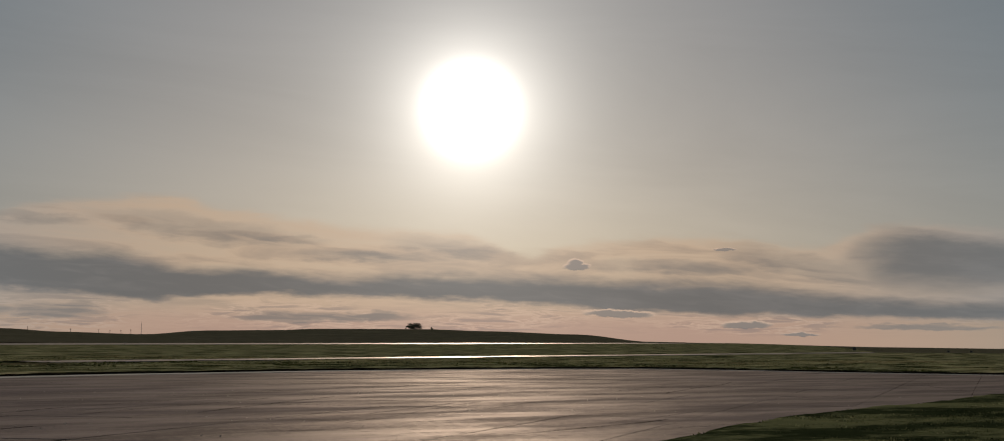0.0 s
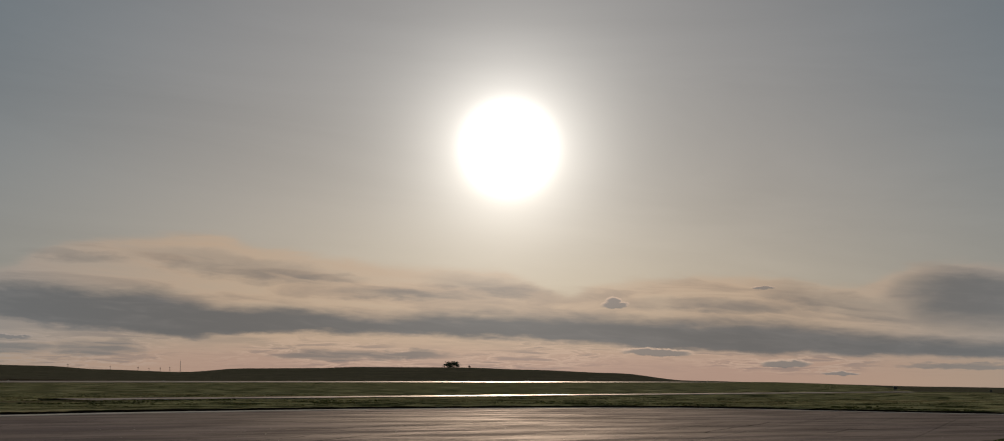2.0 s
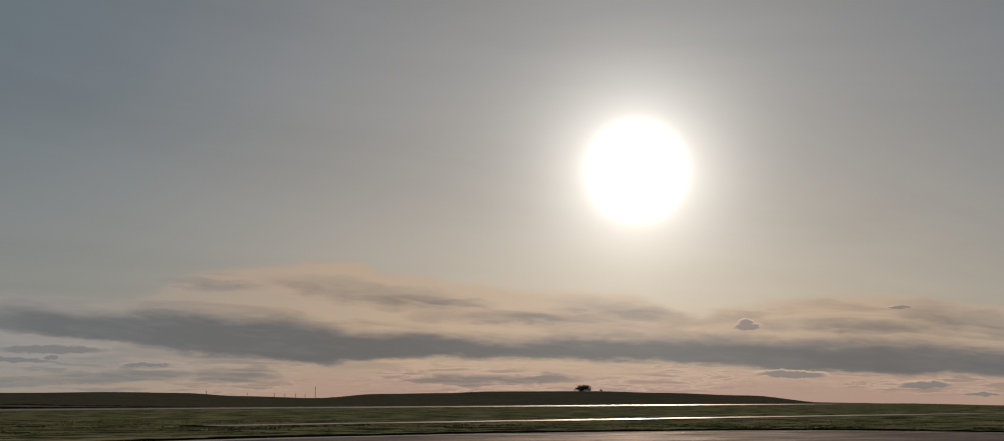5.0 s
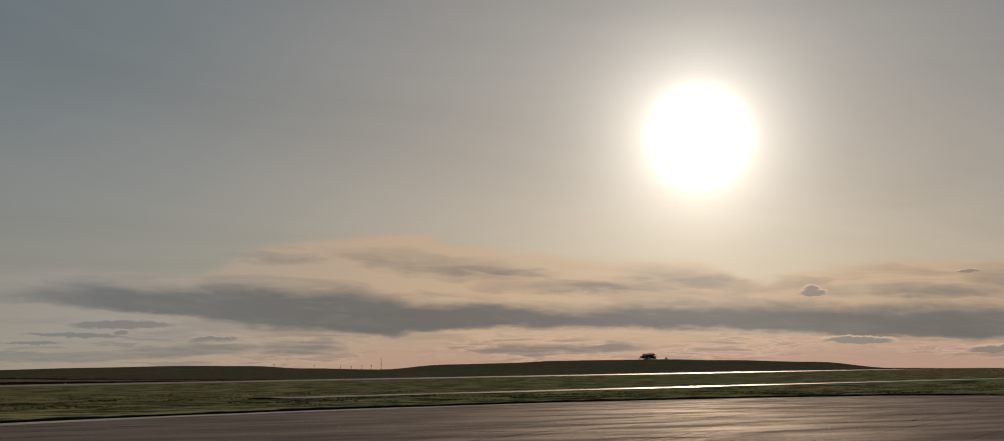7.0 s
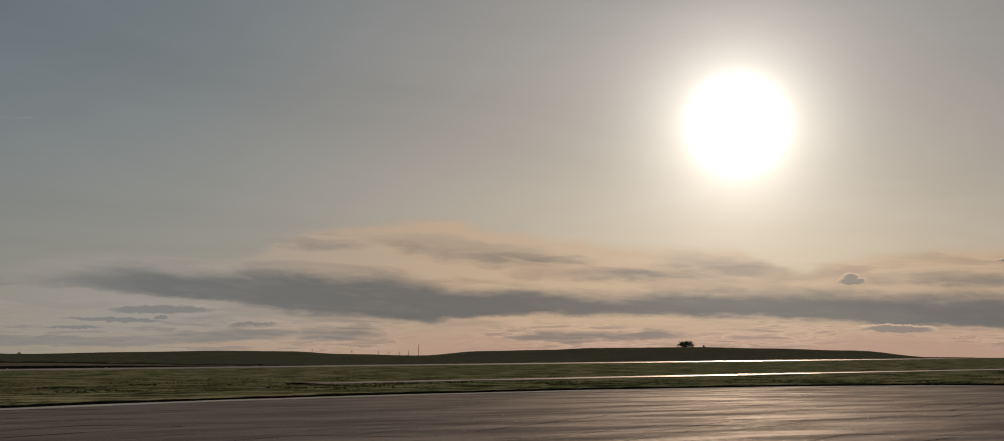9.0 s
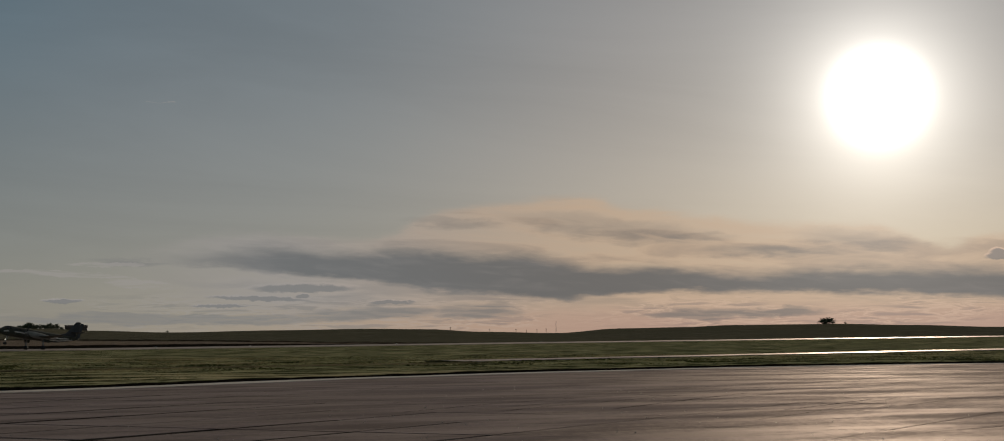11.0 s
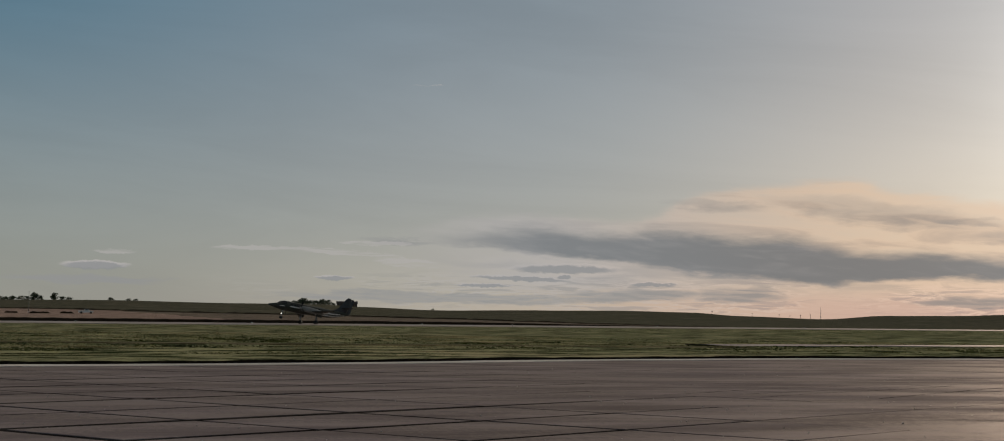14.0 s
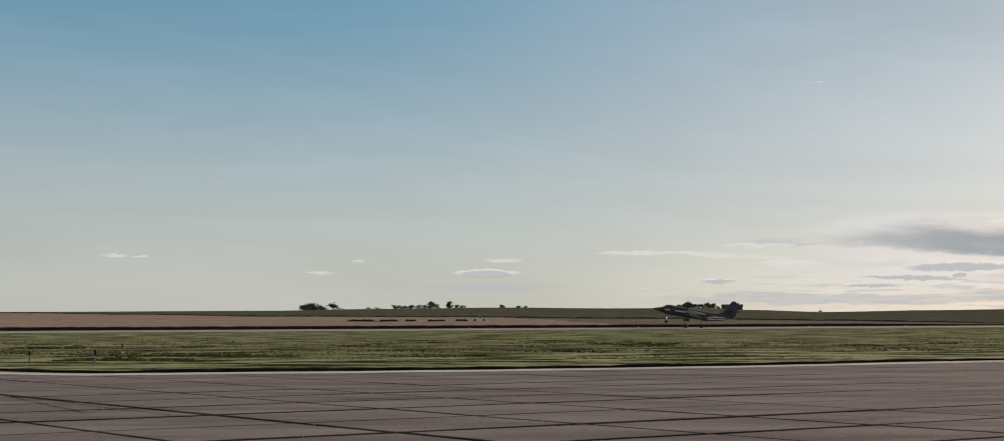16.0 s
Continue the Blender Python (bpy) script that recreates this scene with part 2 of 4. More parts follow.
PALER_COLOUR = (1.72, 1.62, 1.55, 1)
DARK_FAR, PALER_FAR, SOFT_FAR = (1.58, 1.66, 1.7, 1), (1.98, 2.02, 2.02, 1), (2.2, 2.2, 2.14, 1)
SOFT_COLOUR = (2.1, 1.8, 1.58, 1)
THIN_COLOUR = (2.5, 1.95, 1.75, 1)
HALO, WIDE = 22.0, 1.65
build_world()

lamp = bpy.data.lights.new("sun", "SUN")
lamp.energy, lamp.angle, lamp.color = 3.6, radians(0.6), (1.0, 0.86, 0.68)
sun = new("sun", lamp)
sun.matrix_world = look(bearing(SUN_AZ, 500, 500 * math.tan(radians(SUN_EL))), (0, 0, 0))


# ---------------------------------------------------------------- materials
def material(name, rough=0.8, metal=0.0, spec=0.5):
    m = bpy.data.materials.new(name)
    m.use_nodes = True
    b = m.node_tree.nodes["Principled BSDF"]
    b.inputs["Roughness"].default_value = rough
    b.inputs["Metallic"].default_value = metal
    b.inputs["Specular IOR Level"].default_value = spec
    return m, Graph(m.node_tree), b


def place(g):
    """World-sized coordinates of the point that is shaded."""
    return g.t.nodes.new("ShaderNodeNewGeometry").outputs["Position"]


def stretched(g, vec, sx, sy, sz=1.0, turn=0.0):
    n = g.t.nodes.new("ShaderNodeMapping")
    g.put(n.inputs[0], vec)
    n.inputs["Rotation"].default_value = (0, 0, turn)
    n.inputs["Scale"].default_value = (sx, sy, sz)
    return n.outputs[0]


def bump(g, b, height, strength, distance):
    n = g.t.nodes.new("ShaderNodeBump")
    n.inputs["Strength"].default_value = strength
    n.inputs["Distance"].default_value = distance
    g.put(n.inputs["Height"], height)
    g.put(b.inputs["Normal"], n.outputs[0])


def mottled(name, a, b_, scale, rough=0.8, small=None, bumps=(0.0, 0.0), metal=0.0, spec=0.5):
    """Two colours mixed at two scales."""
    m, g, b = material(name, rough, metal, spec)
    pos = place(g)
    n1 = g.noise(pos, scale, 5.0, 0.6)
    n2 = g.noise(pos, small or scale * 9, 4.0, 0.6)
    f = g.math("ADD", g.math("MULTIPLY", n1, 0.65), g.math("MULTIPLY", n2, 0.35))
    g.put(b.inputs["Base Color"], g.mix(g.step(f, 0.36, 0.64), (*a, 1), (*b_, 1)))
    if bumps[0]:
        bump(g, b, n2, *bumps)
    return m


def pavement(name, a, b_, rough_lo, rough_hi, gloss_lo=0.03, gloss_hi=0.1, vary=0.12, bump_by=0.35):
    """Matt aggregate with a thin worn sheen."""
    m, g, b = material(name, 0.9, 0.0, 0.0)
    pos = place(g)
    rnd = g.t.nodes.new("ShaderNodeObjectInfo").outputs["Random"]
    big = g.noise(pos, 0.07, 4.0, 0.6)
    mid = g.noise(stretched(g, pos, 0.45, 1.2, 1, 0.35), 0.8, 5.0, 0.65)
    grain = g.noise(pos, 26.0, 3.0, 0.7)
    speck = g.noise(stretched(g, pos, 1.0, 0.35, 1, 0.0), 9.0, 4.0, 0.75)
    f = g.math("ADD", g.math("ADD", g.math("MULTIPLY", big, 0.3), g.math("MULTIPLY", mid, 0.3)), g.math("ADD", g.math("MULTIPLY", grain, 0.1), g.math("MULTIPLY", speck, 0.3)))
    f = g.math("ADD", f, g.math("MULTIPLY", g.math("SUBTRACT", rnd, 0.5), vary))
    tone = g.mix(g.step(f, 0.42, 0.58), (*a, 1), (*b_, 1))
    stain = g.noise(stretched(g, pos, 0.25, 0.6, 1, 0.3), 0.55, 6.0, 0.7)
    pits = g.math("MULTIPLY", g.step(speck, 0.36, 0.56, 0.93, 1.03), g.step(stain, 0.38, 0.56, 0.82, 1.06))
    g.put(b.inputs["Base Color"], g.mix(1.0, tone, g.xyz(pits, pits, pits), "MULTIPLY"))
    lane = g.noise(stretched(g, pos, 0.3, 1.0, 1, 0.6), 0.5, 5.0, 0.6)
    wear = g.math("ADD", g.math("ADD", g.math("MULTIPLY", lane, 0.5), g.math("MULTIPLY", big, 0.15)), g.math("MULTIPLY", speck, 0.35))
    h = g.math("ADD", g.math("MULTIPLY", grain, 0.5), g.math("ADD", g.math("MULTIPLY", mid, 0.5), g.math("MULTIPLY", speck, 0.7)))
    bump(g, b, h, bump_by, 0.02)
    gl = g.t.nodes.new("ShaderNodeBsdfGlossy")
    gl.inputs["Color"].default_value = (1, 0.86, 0.785, 1)
    g.put(gl.inputs["Roughness"], g.step(wear, 0.35, 0.65, rough_lo, rough_hi))
    g.put(gl.inputs["Normal"], b.inputs["Normal"].links[0].from_socket)
    mx = g.t.nodes.new("ShaderNodeMixShader")
    g.put(mx.inputs[0], g.step(wear, 0.42, 0.58, gloss_hi, gloss_lo))
    g.put(mx.inputs[1], b.outputs[0])
    g.put(mx.inputs[2], gl.outputs[0])
    g.put(g.t.nodes["Material Output"].inputs[0], mx.outputs[0])
    return m


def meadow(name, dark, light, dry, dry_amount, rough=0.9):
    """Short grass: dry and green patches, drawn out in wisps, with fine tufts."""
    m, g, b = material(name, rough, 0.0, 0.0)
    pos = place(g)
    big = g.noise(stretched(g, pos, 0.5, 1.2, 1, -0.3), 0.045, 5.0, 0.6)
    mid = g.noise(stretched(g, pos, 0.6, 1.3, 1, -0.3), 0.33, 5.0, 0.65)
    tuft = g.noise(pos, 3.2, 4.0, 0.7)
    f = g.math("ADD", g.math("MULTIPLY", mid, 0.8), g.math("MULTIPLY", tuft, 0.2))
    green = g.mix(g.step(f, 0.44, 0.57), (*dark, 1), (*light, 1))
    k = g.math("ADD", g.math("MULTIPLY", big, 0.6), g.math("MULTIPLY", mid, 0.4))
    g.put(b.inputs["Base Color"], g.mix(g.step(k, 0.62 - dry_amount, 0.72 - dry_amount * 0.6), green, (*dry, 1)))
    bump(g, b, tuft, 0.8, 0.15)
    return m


def blades(name, a, b_):
    """Thin leaves that let some light through."""
    m, g, b = material(name, 0.9, 0.0, 0.0)
    pos = place(g)
    isl = g.t.nodes.new("ShaderNodeNewGeometry").outputs["Random Per Island"]
    patch = g.noise(stretched(g, pos, 0.6, 1.3, 1, -0.3), 0.33, 5.0, 0.65)
    f = g.math("ADD", g.math("MULTIPLY", patch, 0.85), g.math("MULTIPLY", isl, 0.15))
    col = g.mix(g.step(f, 0.43, 0.57), (*a, 1), (*b_, 1))
    g.put(b.inputs["Base Color"], col)
    tr = g.t.nodes.new("ShaderNodeBsdfTranslucent")
    g.put(tr.inputs[0], col)
    mx = g.t.nodes.new("ShaderNodeMixShader")
    mx.inputs[0].default_value = 0.19
    g.put(mx.inputs[1], b.outputs[0])
    g.put(mx.inputs[2], tr.outputs[0])
    g.put(g.t.nodes["Material Output"].inputs[0], mx.outputs[0])
    return m


SLAB = pavement("worn_asphalt_concrete", (0.0272, 0.0235, 0.0287), (0.066, 0.057, 0.069), 0.64, 0.82, 0.075, 0.16, 0.05)
TAR = pavement("joint_tar", (0.006, 0.0055, 0.005), (0.012, 0.011, 0.01), 0.5, 0.65, 0.0, 0.03)
ASPHALT = pavement("runway_asphalt", (0.05, 0.048, 0.047), (0.085, 0.08, 0.078), 0.46, 0.62, 0.16, 0.4)
PALE = pavement("pale_concrete_edge", (0.38, 0.36, 0.33), (0.5, 0.47, 0.43), 0.6, 0.8, 0.01, 0.04)
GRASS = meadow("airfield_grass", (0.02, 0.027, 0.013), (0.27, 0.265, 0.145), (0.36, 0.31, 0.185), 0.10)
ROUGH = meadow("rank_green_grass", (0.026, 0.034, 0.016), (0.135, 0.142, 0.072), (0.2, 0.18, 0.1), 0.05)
FIELD_GREEN = meadow("far_pasture", (0.06, 0.059, 0.042), (0.102, 0.097, 0.068), (0.145, 0.13, 0.096), 0.12)
STUBBLE = meadow("stubble_field", (0.19, 0.138, 0.112), (0.315, 0.23, 0.187), (0.355, 0.275, 0.225), 0.12)
# a darker, duller brown than the stubble, for the field further right
DULL_FIELD = meadow("dull_brown_field", (0.11, 0.09, 0.07), (0.185, 0.15, 0.118), (0.22, 0.182, 0.146), 0.12)
TRACK = meadow("dry_track", (0.1, 0.085, 0.05), (0.2, 0.17, 0.1), (0.27, 0.23, 0.15), 0.1)
SOIL = mottled("dark_soil", (0.013, 0.0105, 0.008), (0.03, 0.024, 0.017), 1.5, 0.95, bumps=(0.6, 0.05), spec=0.0)
DRY_WEED = mottled("brown_dead_weeds", (0.022, 0.019, 0.013), (0.06, 0.05, 0.035), 0.25, 0.95, spec=0.0)
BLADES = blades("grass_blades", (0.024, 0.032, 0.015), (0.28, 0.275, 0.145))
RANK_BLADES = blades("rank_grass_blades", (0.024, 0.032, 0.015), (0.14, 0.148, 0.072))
DRY_BLADES = blades("dry_grass_blades", (0.12, 0.105, 0.05), (0.34, 0.295, 0.165))
WEED = blades("dark_weeds", (0.025, 0.032, 0.012), (0.07, 0.078, 0.028))
LEAF = mottled("dark_foliage", (0.022, 0.034, 0.012), (0.05, 0.065, 0.022), 0.4, 0.7)
BARK = mottled("bark", (0.05, 0.038, 0.028), (0.1, 0.08, 0.06), 2.0, 0.9, bumps=(0.5, 0.02))
STEEL = mottled("galvanised_steel", (0.22, 0.22, 0.22), (0.32, 0.32, 0.31), 3.0, 0.5, metal=0.7)
RUBBER = mottled("tyre_rubber", (0.014, 0.014, 0.014), (0.03, 0.03, 0.03), 4.0, 0.8)
PAINT_DARK = mottled("weathered_dark_paint", (0.045, 0.048, 0.04), (0.065, 0.068, 0.056), 0.8, 0.65, spec=0.1)
PAINT_PALE = mottled("pale_stripe_paint", (0.55, 0.55, 0.53), (0.66, 0.65, 0.62), 0.8, 0.4)
PAINT_FIN = mottled("tail_paint", (0.05, 0.055, 0.06), (0.075, 0.08, 0.085), 0.8, 0.65, spec=0.1)
PLANE_GLASS = mottled("dark_cabin_glass", (0.012, 0.014, 0.016), (0.02, 0.022, 0.025), 2.0, 0.08)
WHITE = mottled("chalky_white_paint", (0.62, 0.62, 0.6), (0.76, 0.76, 0.73), 2.0, 0.5)
TIMBER = mottled("old_barn_boards", (0.07, 0.05, 0.04), (0.13, 0.1, 0.08), 0.6, 0.9)
TIN = mottled("rusty_tin_roof", (0.06, 0.05, 0.045), (0.1, 0.082, 0.07), 0.5, 0.75, spec=0.1)
PAINT_GREY = mottled("grey_paint", (0.17, 0.17, 0.16), (0.23, 0.23, 0.215), 0.8, 0.55, spec=0.2)
GREY_WOOD = mottled("weathered_grey_wood", (0.13, 0.12, 0.105), (0.21, 0.195, 0.17), 6.0, 0.9)
LENS = mottled("milky_lamp_glass", (0.7, 0.7, 0.68), (0.8, 0.8, 0.78), 5.0, 0.2)


# ---------------------------------------------------------------- tools for meshes
def mesh_object(name, verts, faces, mats, parent=None, label="", smooth=False, slots=None):
    me = bpy.data.meshes.new(name)
    me.from_pydata([tuple(v) for v in verts], [], faces)
    for m in (mats if isinstance(mats, (list, tuple)) else [mats]):
        me.materials.append(m)
    if slots is not None:
        me.polygons.foreach_set("material_index", slots)
    if smooth:
        me.polygons.foreach_set("use_smooth", [True] * len(me.polygons))
    me.update()
    ob = new(name, me)
    if parent:
        ob.parent = parent
    if label:
        tagged(ob, label)
    return ob


def part(name, bm, mat, parent, label="", smooth=False):
    me = bpy.data.meshes.new(name)
    bmesh.ops.recalc_face_normals(bm, faces=bm.faces)
    bm.to_mesh(me)
    bm.free()
    me.materials.append(mat)
    if smooth:
        me.polygons.foreach_set("use_smooth", [True] * len(me.polygons))
    ob = new(name, me)
    ob.parent = parent
    if label:
        tagged(ob, label)
    return ob


def holder(name, m, label, category, group="", kind=""):
    ob = new(name)
    ob.empty_display_size = 0.2
    ob.matrix_world = m
    return tagged(ob, label, category, group, kind)


def box(bm, size, at, turn=None, bevel=0.0):
    m = Matrix.LocRotScale(at, turn, size)
    vs = bmesh.ops.create_cube(bm, size=1.0, matrix=m)["verts"]
    if bevel:
        es = {e for v in vs for e in v.link_edges}
        bmesh.ops.bevel(bm, geom=list(es), offset=bevel, segments=2, affect="EDGES", profile=0.5)
    return vs


def rod(bm, a, b, r1, r2=None, seg=8):
    """A tapered round bar from a to b."""
    a, b = Vector(a), Vector(b)
    d = b - a
    m = Matrix.Translation((a + b) / 2) @ d.to_track_quat("Z", "Y").to_matrix().to_4x4()
    return bmesh.ops.create_cone(bm, cap_ends=True, segments=seg, radius1=r1, radius2=r1 if r2 is None else r2, depth=d.length, matrix=m)["verts"]


def loft(bm, rings, close=True):
    """Skins a row of rings of points."""
    loops = [[bm.verts.new(p) for p in ring] for ring in rings]
    n = len(loops[0])
    for a, b in zip(loops, loops[1:]):
        for i in range(n):
            j = (i + 1) % n
            bm.faces.new((a[i], a[j], b[j], b[i]))
    if close:
        bm.faces.new(loops[0][::-1])
        bm.faces.new(loops[-1])


# ---------------------------------------------------------------- ground
SKYLINE = [(-60, 0.28), (-18, 0.28), (-9, 0.31), (-4.5, 0.37), (0, 0.41), (4.3, 0.37), (7.6, 0.38), (9.3, 0.30), (12.2, 0.22), (16, 0.27), (19.3, 0.30),
           (21.7, 0.27), (23.8, 0.16), (26.7, 0.09), (29.0, 0.24), (31.5, 0.27), (33.3, 0.33), (37.2, 0.34), (39.6, 0.28), (43.0, 0.18), (45.8, -0.08),
           (50.2, -0.16), (54.9, -0.23), (58.7, -0.31), (75, -0.35), (120, -0.3)]
RIDGE = 1400.0
RUN_A, RUN_M = 254.0, 0.5      # middle line of the runway: y = RUN_A + RUN_M * x


FIELD_EDGE = [(-60, 1300), (-18, 1004), (-14, 852), (-9.3, 720), (-3.3, 644), (2.8, 592), (7.7, 575), (12.4, 560), (15.9, 488), (18.5, 440), (22, 408), (26, 380), (27, 0)]


def table(rows, x):
    if x <= rows[0][0]:
        return rows[0][1]
    for (a, u), (b, v) in zip(rows, rows[1:]):
        if x <= b:
            k = (x - a) / (b - a)
            k = k * k * (3 - 2 * k)
            return u + (v - u) * k
    return rows[-1][1]


def flat_reach(az):
    """How far the level airfield goes in a direction."""
    d = math.cos(radians(az)) - RUN_M * math.sin(radians(az))
    runway = RUN_A / d if d > 0.3 else RUN_A / 0.3
    if az > 49:
        k = min(1.0, (az - 49) / 5)
        return runway * (1 - k) + 240 * k + 60 * (1 - k)
    return runway + 50


def ground_height(az, r):
    r0 = flat_reach(az)
    if r <= r0:
        return -0.03
    top = EYE + RIDGE * math.tan(radians(table(SKYLINE, az)))
    k = (r - r0) / (RIDGE - r0)
    if k < 1:
        return -0.03 + (top + 0.03) * (k * k * (3 - 2 * k) if top > 0 else k)
    return top - (r - RIDGE) * 0.004


def ground_at(az, r):
    return bearing(az, r, ground_height(az, r))


def build_ground():
    az = [a for a in range(-180, -40, 6)] + [-40 + 0.5 * i for i in range(231)] + [a for a in range(78, 180, 6)]
    rs = [1.5, 8, 20, 40, 60, 80, 100, 130, 160, 200, 240] + [260 + 20 * i for i in range(58)] + [1440, 1500, 1600, 1800, 2200, 2800, 3600, 4700]
    verts = [ground_at(a, r) for r in rs for a in az]
    n = len(az)
    faces, slots = [], []
    for i in range(len(rs) - 1):
        for j in range(n):
            k = (j + 1) % n
            faces.append((i * n + j, (i + 1) * n + j, (i + 1) * n + k, i * n + k))
            a, r = az[j], rs[i]
            runway = flat_reach(a) - 20
            s = 0
            if r > runway:
                s = 1
                if r < table(FIELD_EDGE, a):
                    s = 2 if a < 5.5 - (r - 330) * 0.02 else 3
            slots.append(s)
    c = len(verts)
    verts.append(Vector((0, 0, -0.03)))
    for j in range(n):
        faces.append((c, j, (j + 1) % n))
        slots.append(0)
    ob = mesh_object("ground", verts, faces, [GRASS, FIELD_GREEN, STUBBLE, DULL_FIELD], smooth=True, slots=slots)
    return tagged(ob, "open prairie of green airfield grass and brown stubble fields", "ground", kind="structure")


build_ground()

# ---------------------------------------------------------------- apron, taxiway, runway
FAR_EDGE = [(-90, 88), (-40, 64), (-17.6, 51.6), (-15.6, 50.0), (-13, 48.9), (-8, 50.0), (0, 51.9), (9, 55.4), (19.5, 61.2), (31, 65.2), (44, 67.4), (56, 66.8), (64.5, 64.0), (67.5, 58),
            (68.5, 51), (71, 44), (79, 42), (97, 45), (130, 52)]
NEAR_EDGE = [(130, 45), (95, 38), (60, 31), (45, 27.2), (36, 24.2), (30.5, 22.9), (24, 20.3), (19.2, 18.0), (12, 14), (6, 4), (4, -12), (3, -40)]
APRON = FAR_EDGE + NEAR_EDGE + [(-90, -40)]


def clip(poly, inside, cross):
    out = []
    for i, p in enumerate(poly):
        q = poly[(i + 1) % len(poly)]
        if inside(p):
            out.append(p)
            if not inside(q):
                out.append(cross(p, q))
        elif inside(q):
            out.append(cross(p, q))
    return out


def half(poly, nx, ny, d):
    """The part of a polygon where nx * x + ny * y >= d."""
    f = lambda p: nx * p[0] + ny * p[1] - d

    def cross(p, q):
        k = f(p) / (f(p) - f(q))
        return (p[0] + (q[0] - p[0]) * k, p[1] + (q[1] - p[1]) * k)

    return clip(poly, lambda p: f(p) >= 0, cross)


def strip(name, mid, widths, z, mat, label, category, crown=0.05, ragged=0.3):
    """A paved strip along a straight line of points, with a slightly uneven edge."""
    verts, faces = [], []
    for i, (x, y) in enumerate(mid):
        a, b = mid[max(0, i - 1)], mid[min(len(mid) - 1, i + 1)]
        d = Vector((b[0] - a[0], b[1] - a[1], 0)).normalized()
        n = Vector((-d.y, d.x, 0))
        w = widths[i] / 2
        c = Vector((x, y, 0))
        e1, e2 = random.uniform(-ragged, ragged), random.uniform(-ragged, ragged)
        for s, zz in ((-w + e1, -0.06), (-w + e1, z), (0, z + crown), (w + e2, z), (w + e2, -0.06)):
            verts.append(c + n * s + Vector((0, 0, zz)))
    for i in range(len(mid) - 1):
        for k in range(4):
            faces.append((i * 5 + k, (i + 1) * 5 + k, (i + 1) * 5 + k + 1, i * 5 + k + 1))
    ob = mesh_object(name, verts, faces, mat)
    return tagged(ob, label, category, kind="structure")


strip("runway", [(x, RUN_A + RUN_M * x) for x in range(-300, 560, 10)], [40.0] * 86, 0.02, ASPHALT, "long dark asphalt runway across the grass", "runway")
strip("taxiway", [(x, 87 + 0.27 * x) for x in range(40, 190, 3)], [4.6] * 50, 0.03, ASPHALT, "narrow worn asphalt taxiway through the grass", "taxiway", 0.05, 0.7)

strip("dirt_track", [(x, 88 + 0.06 * x) for x in range(-60, 42, 2)], [1.8] * 51, 0.04, TRACK, "faint dry wheel track through the grass", "track", 0.02, 0.35)
strip("apron_edge", [(x + (u - x) * k / 6, y + (v - y) * k / 6 - 0.9) for (x, y), (u, v) in zip(FAR_EDGE[2:16], FAR_EDGE[3:17]) for k in range(6)], [1.9] * 84, 0.012, PALE,
      "pale concrete edge strip along the apron", "edge strip", 0.002, 0.08)


def verge(name, edge, reach, lip, label, out, turf):
    """Turf that lies a hand higher than the pavement, with an earthy cut edge."""
    pts = []
    for (a, b) in zip(edge, edge[1:]):
        n = max(1, int(math.dist(a, b) / 0.8))
        pts += [(a[0] + (b[0] - a[0]) * i / n, a[1] + (b[1] - a[1]) * i / n) for i in range(n)]
    pts.append(edge[-1])
    rng = random.Random(7)
    cols = [(0.0, -0.06), (0.0, lip * 0.9), (0.25, lip), (2.0, lip * 0.9), (8.0, lip * 0.6), (reach, -0.06)]
    verts, faces, slots = [], [], []
    for x, y in pts:
        wob = noise.noise(Vector((x * 0.35, y * 0.35, 2.0))) * 0.35 + rng.uniform(-0.06, 0.06)
        for c, (o, z) in enumerate(cols):
            k = o + (wob if c < 3 else 0)
            verts.append(Vector((x + out[0] * k, y + out[1] * k, z + (rng.uniform(-0.02, 0.02) if 0 < c < 4 else 0))))
    m = len(cols)
    for i in range(len(pts) - 1):
        for c in range(m - 1):
            faces.append((i * m + c, (i + 1) * m + c, (i + 1) * m + c + 1, i * m + c + 1))
            slots.append(0 if c == 0 else 1)
    ob = mesh_object(name, verts, faces, [SOIL, turf], slots=slots)
    return tagged(ob, label, "verge", kind="structure")


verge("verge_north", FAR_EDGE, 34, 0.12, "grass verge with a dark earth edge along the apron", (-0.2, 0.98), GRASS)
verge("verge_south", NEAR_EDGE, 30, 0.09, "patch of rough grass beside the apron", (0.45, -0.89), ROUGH)


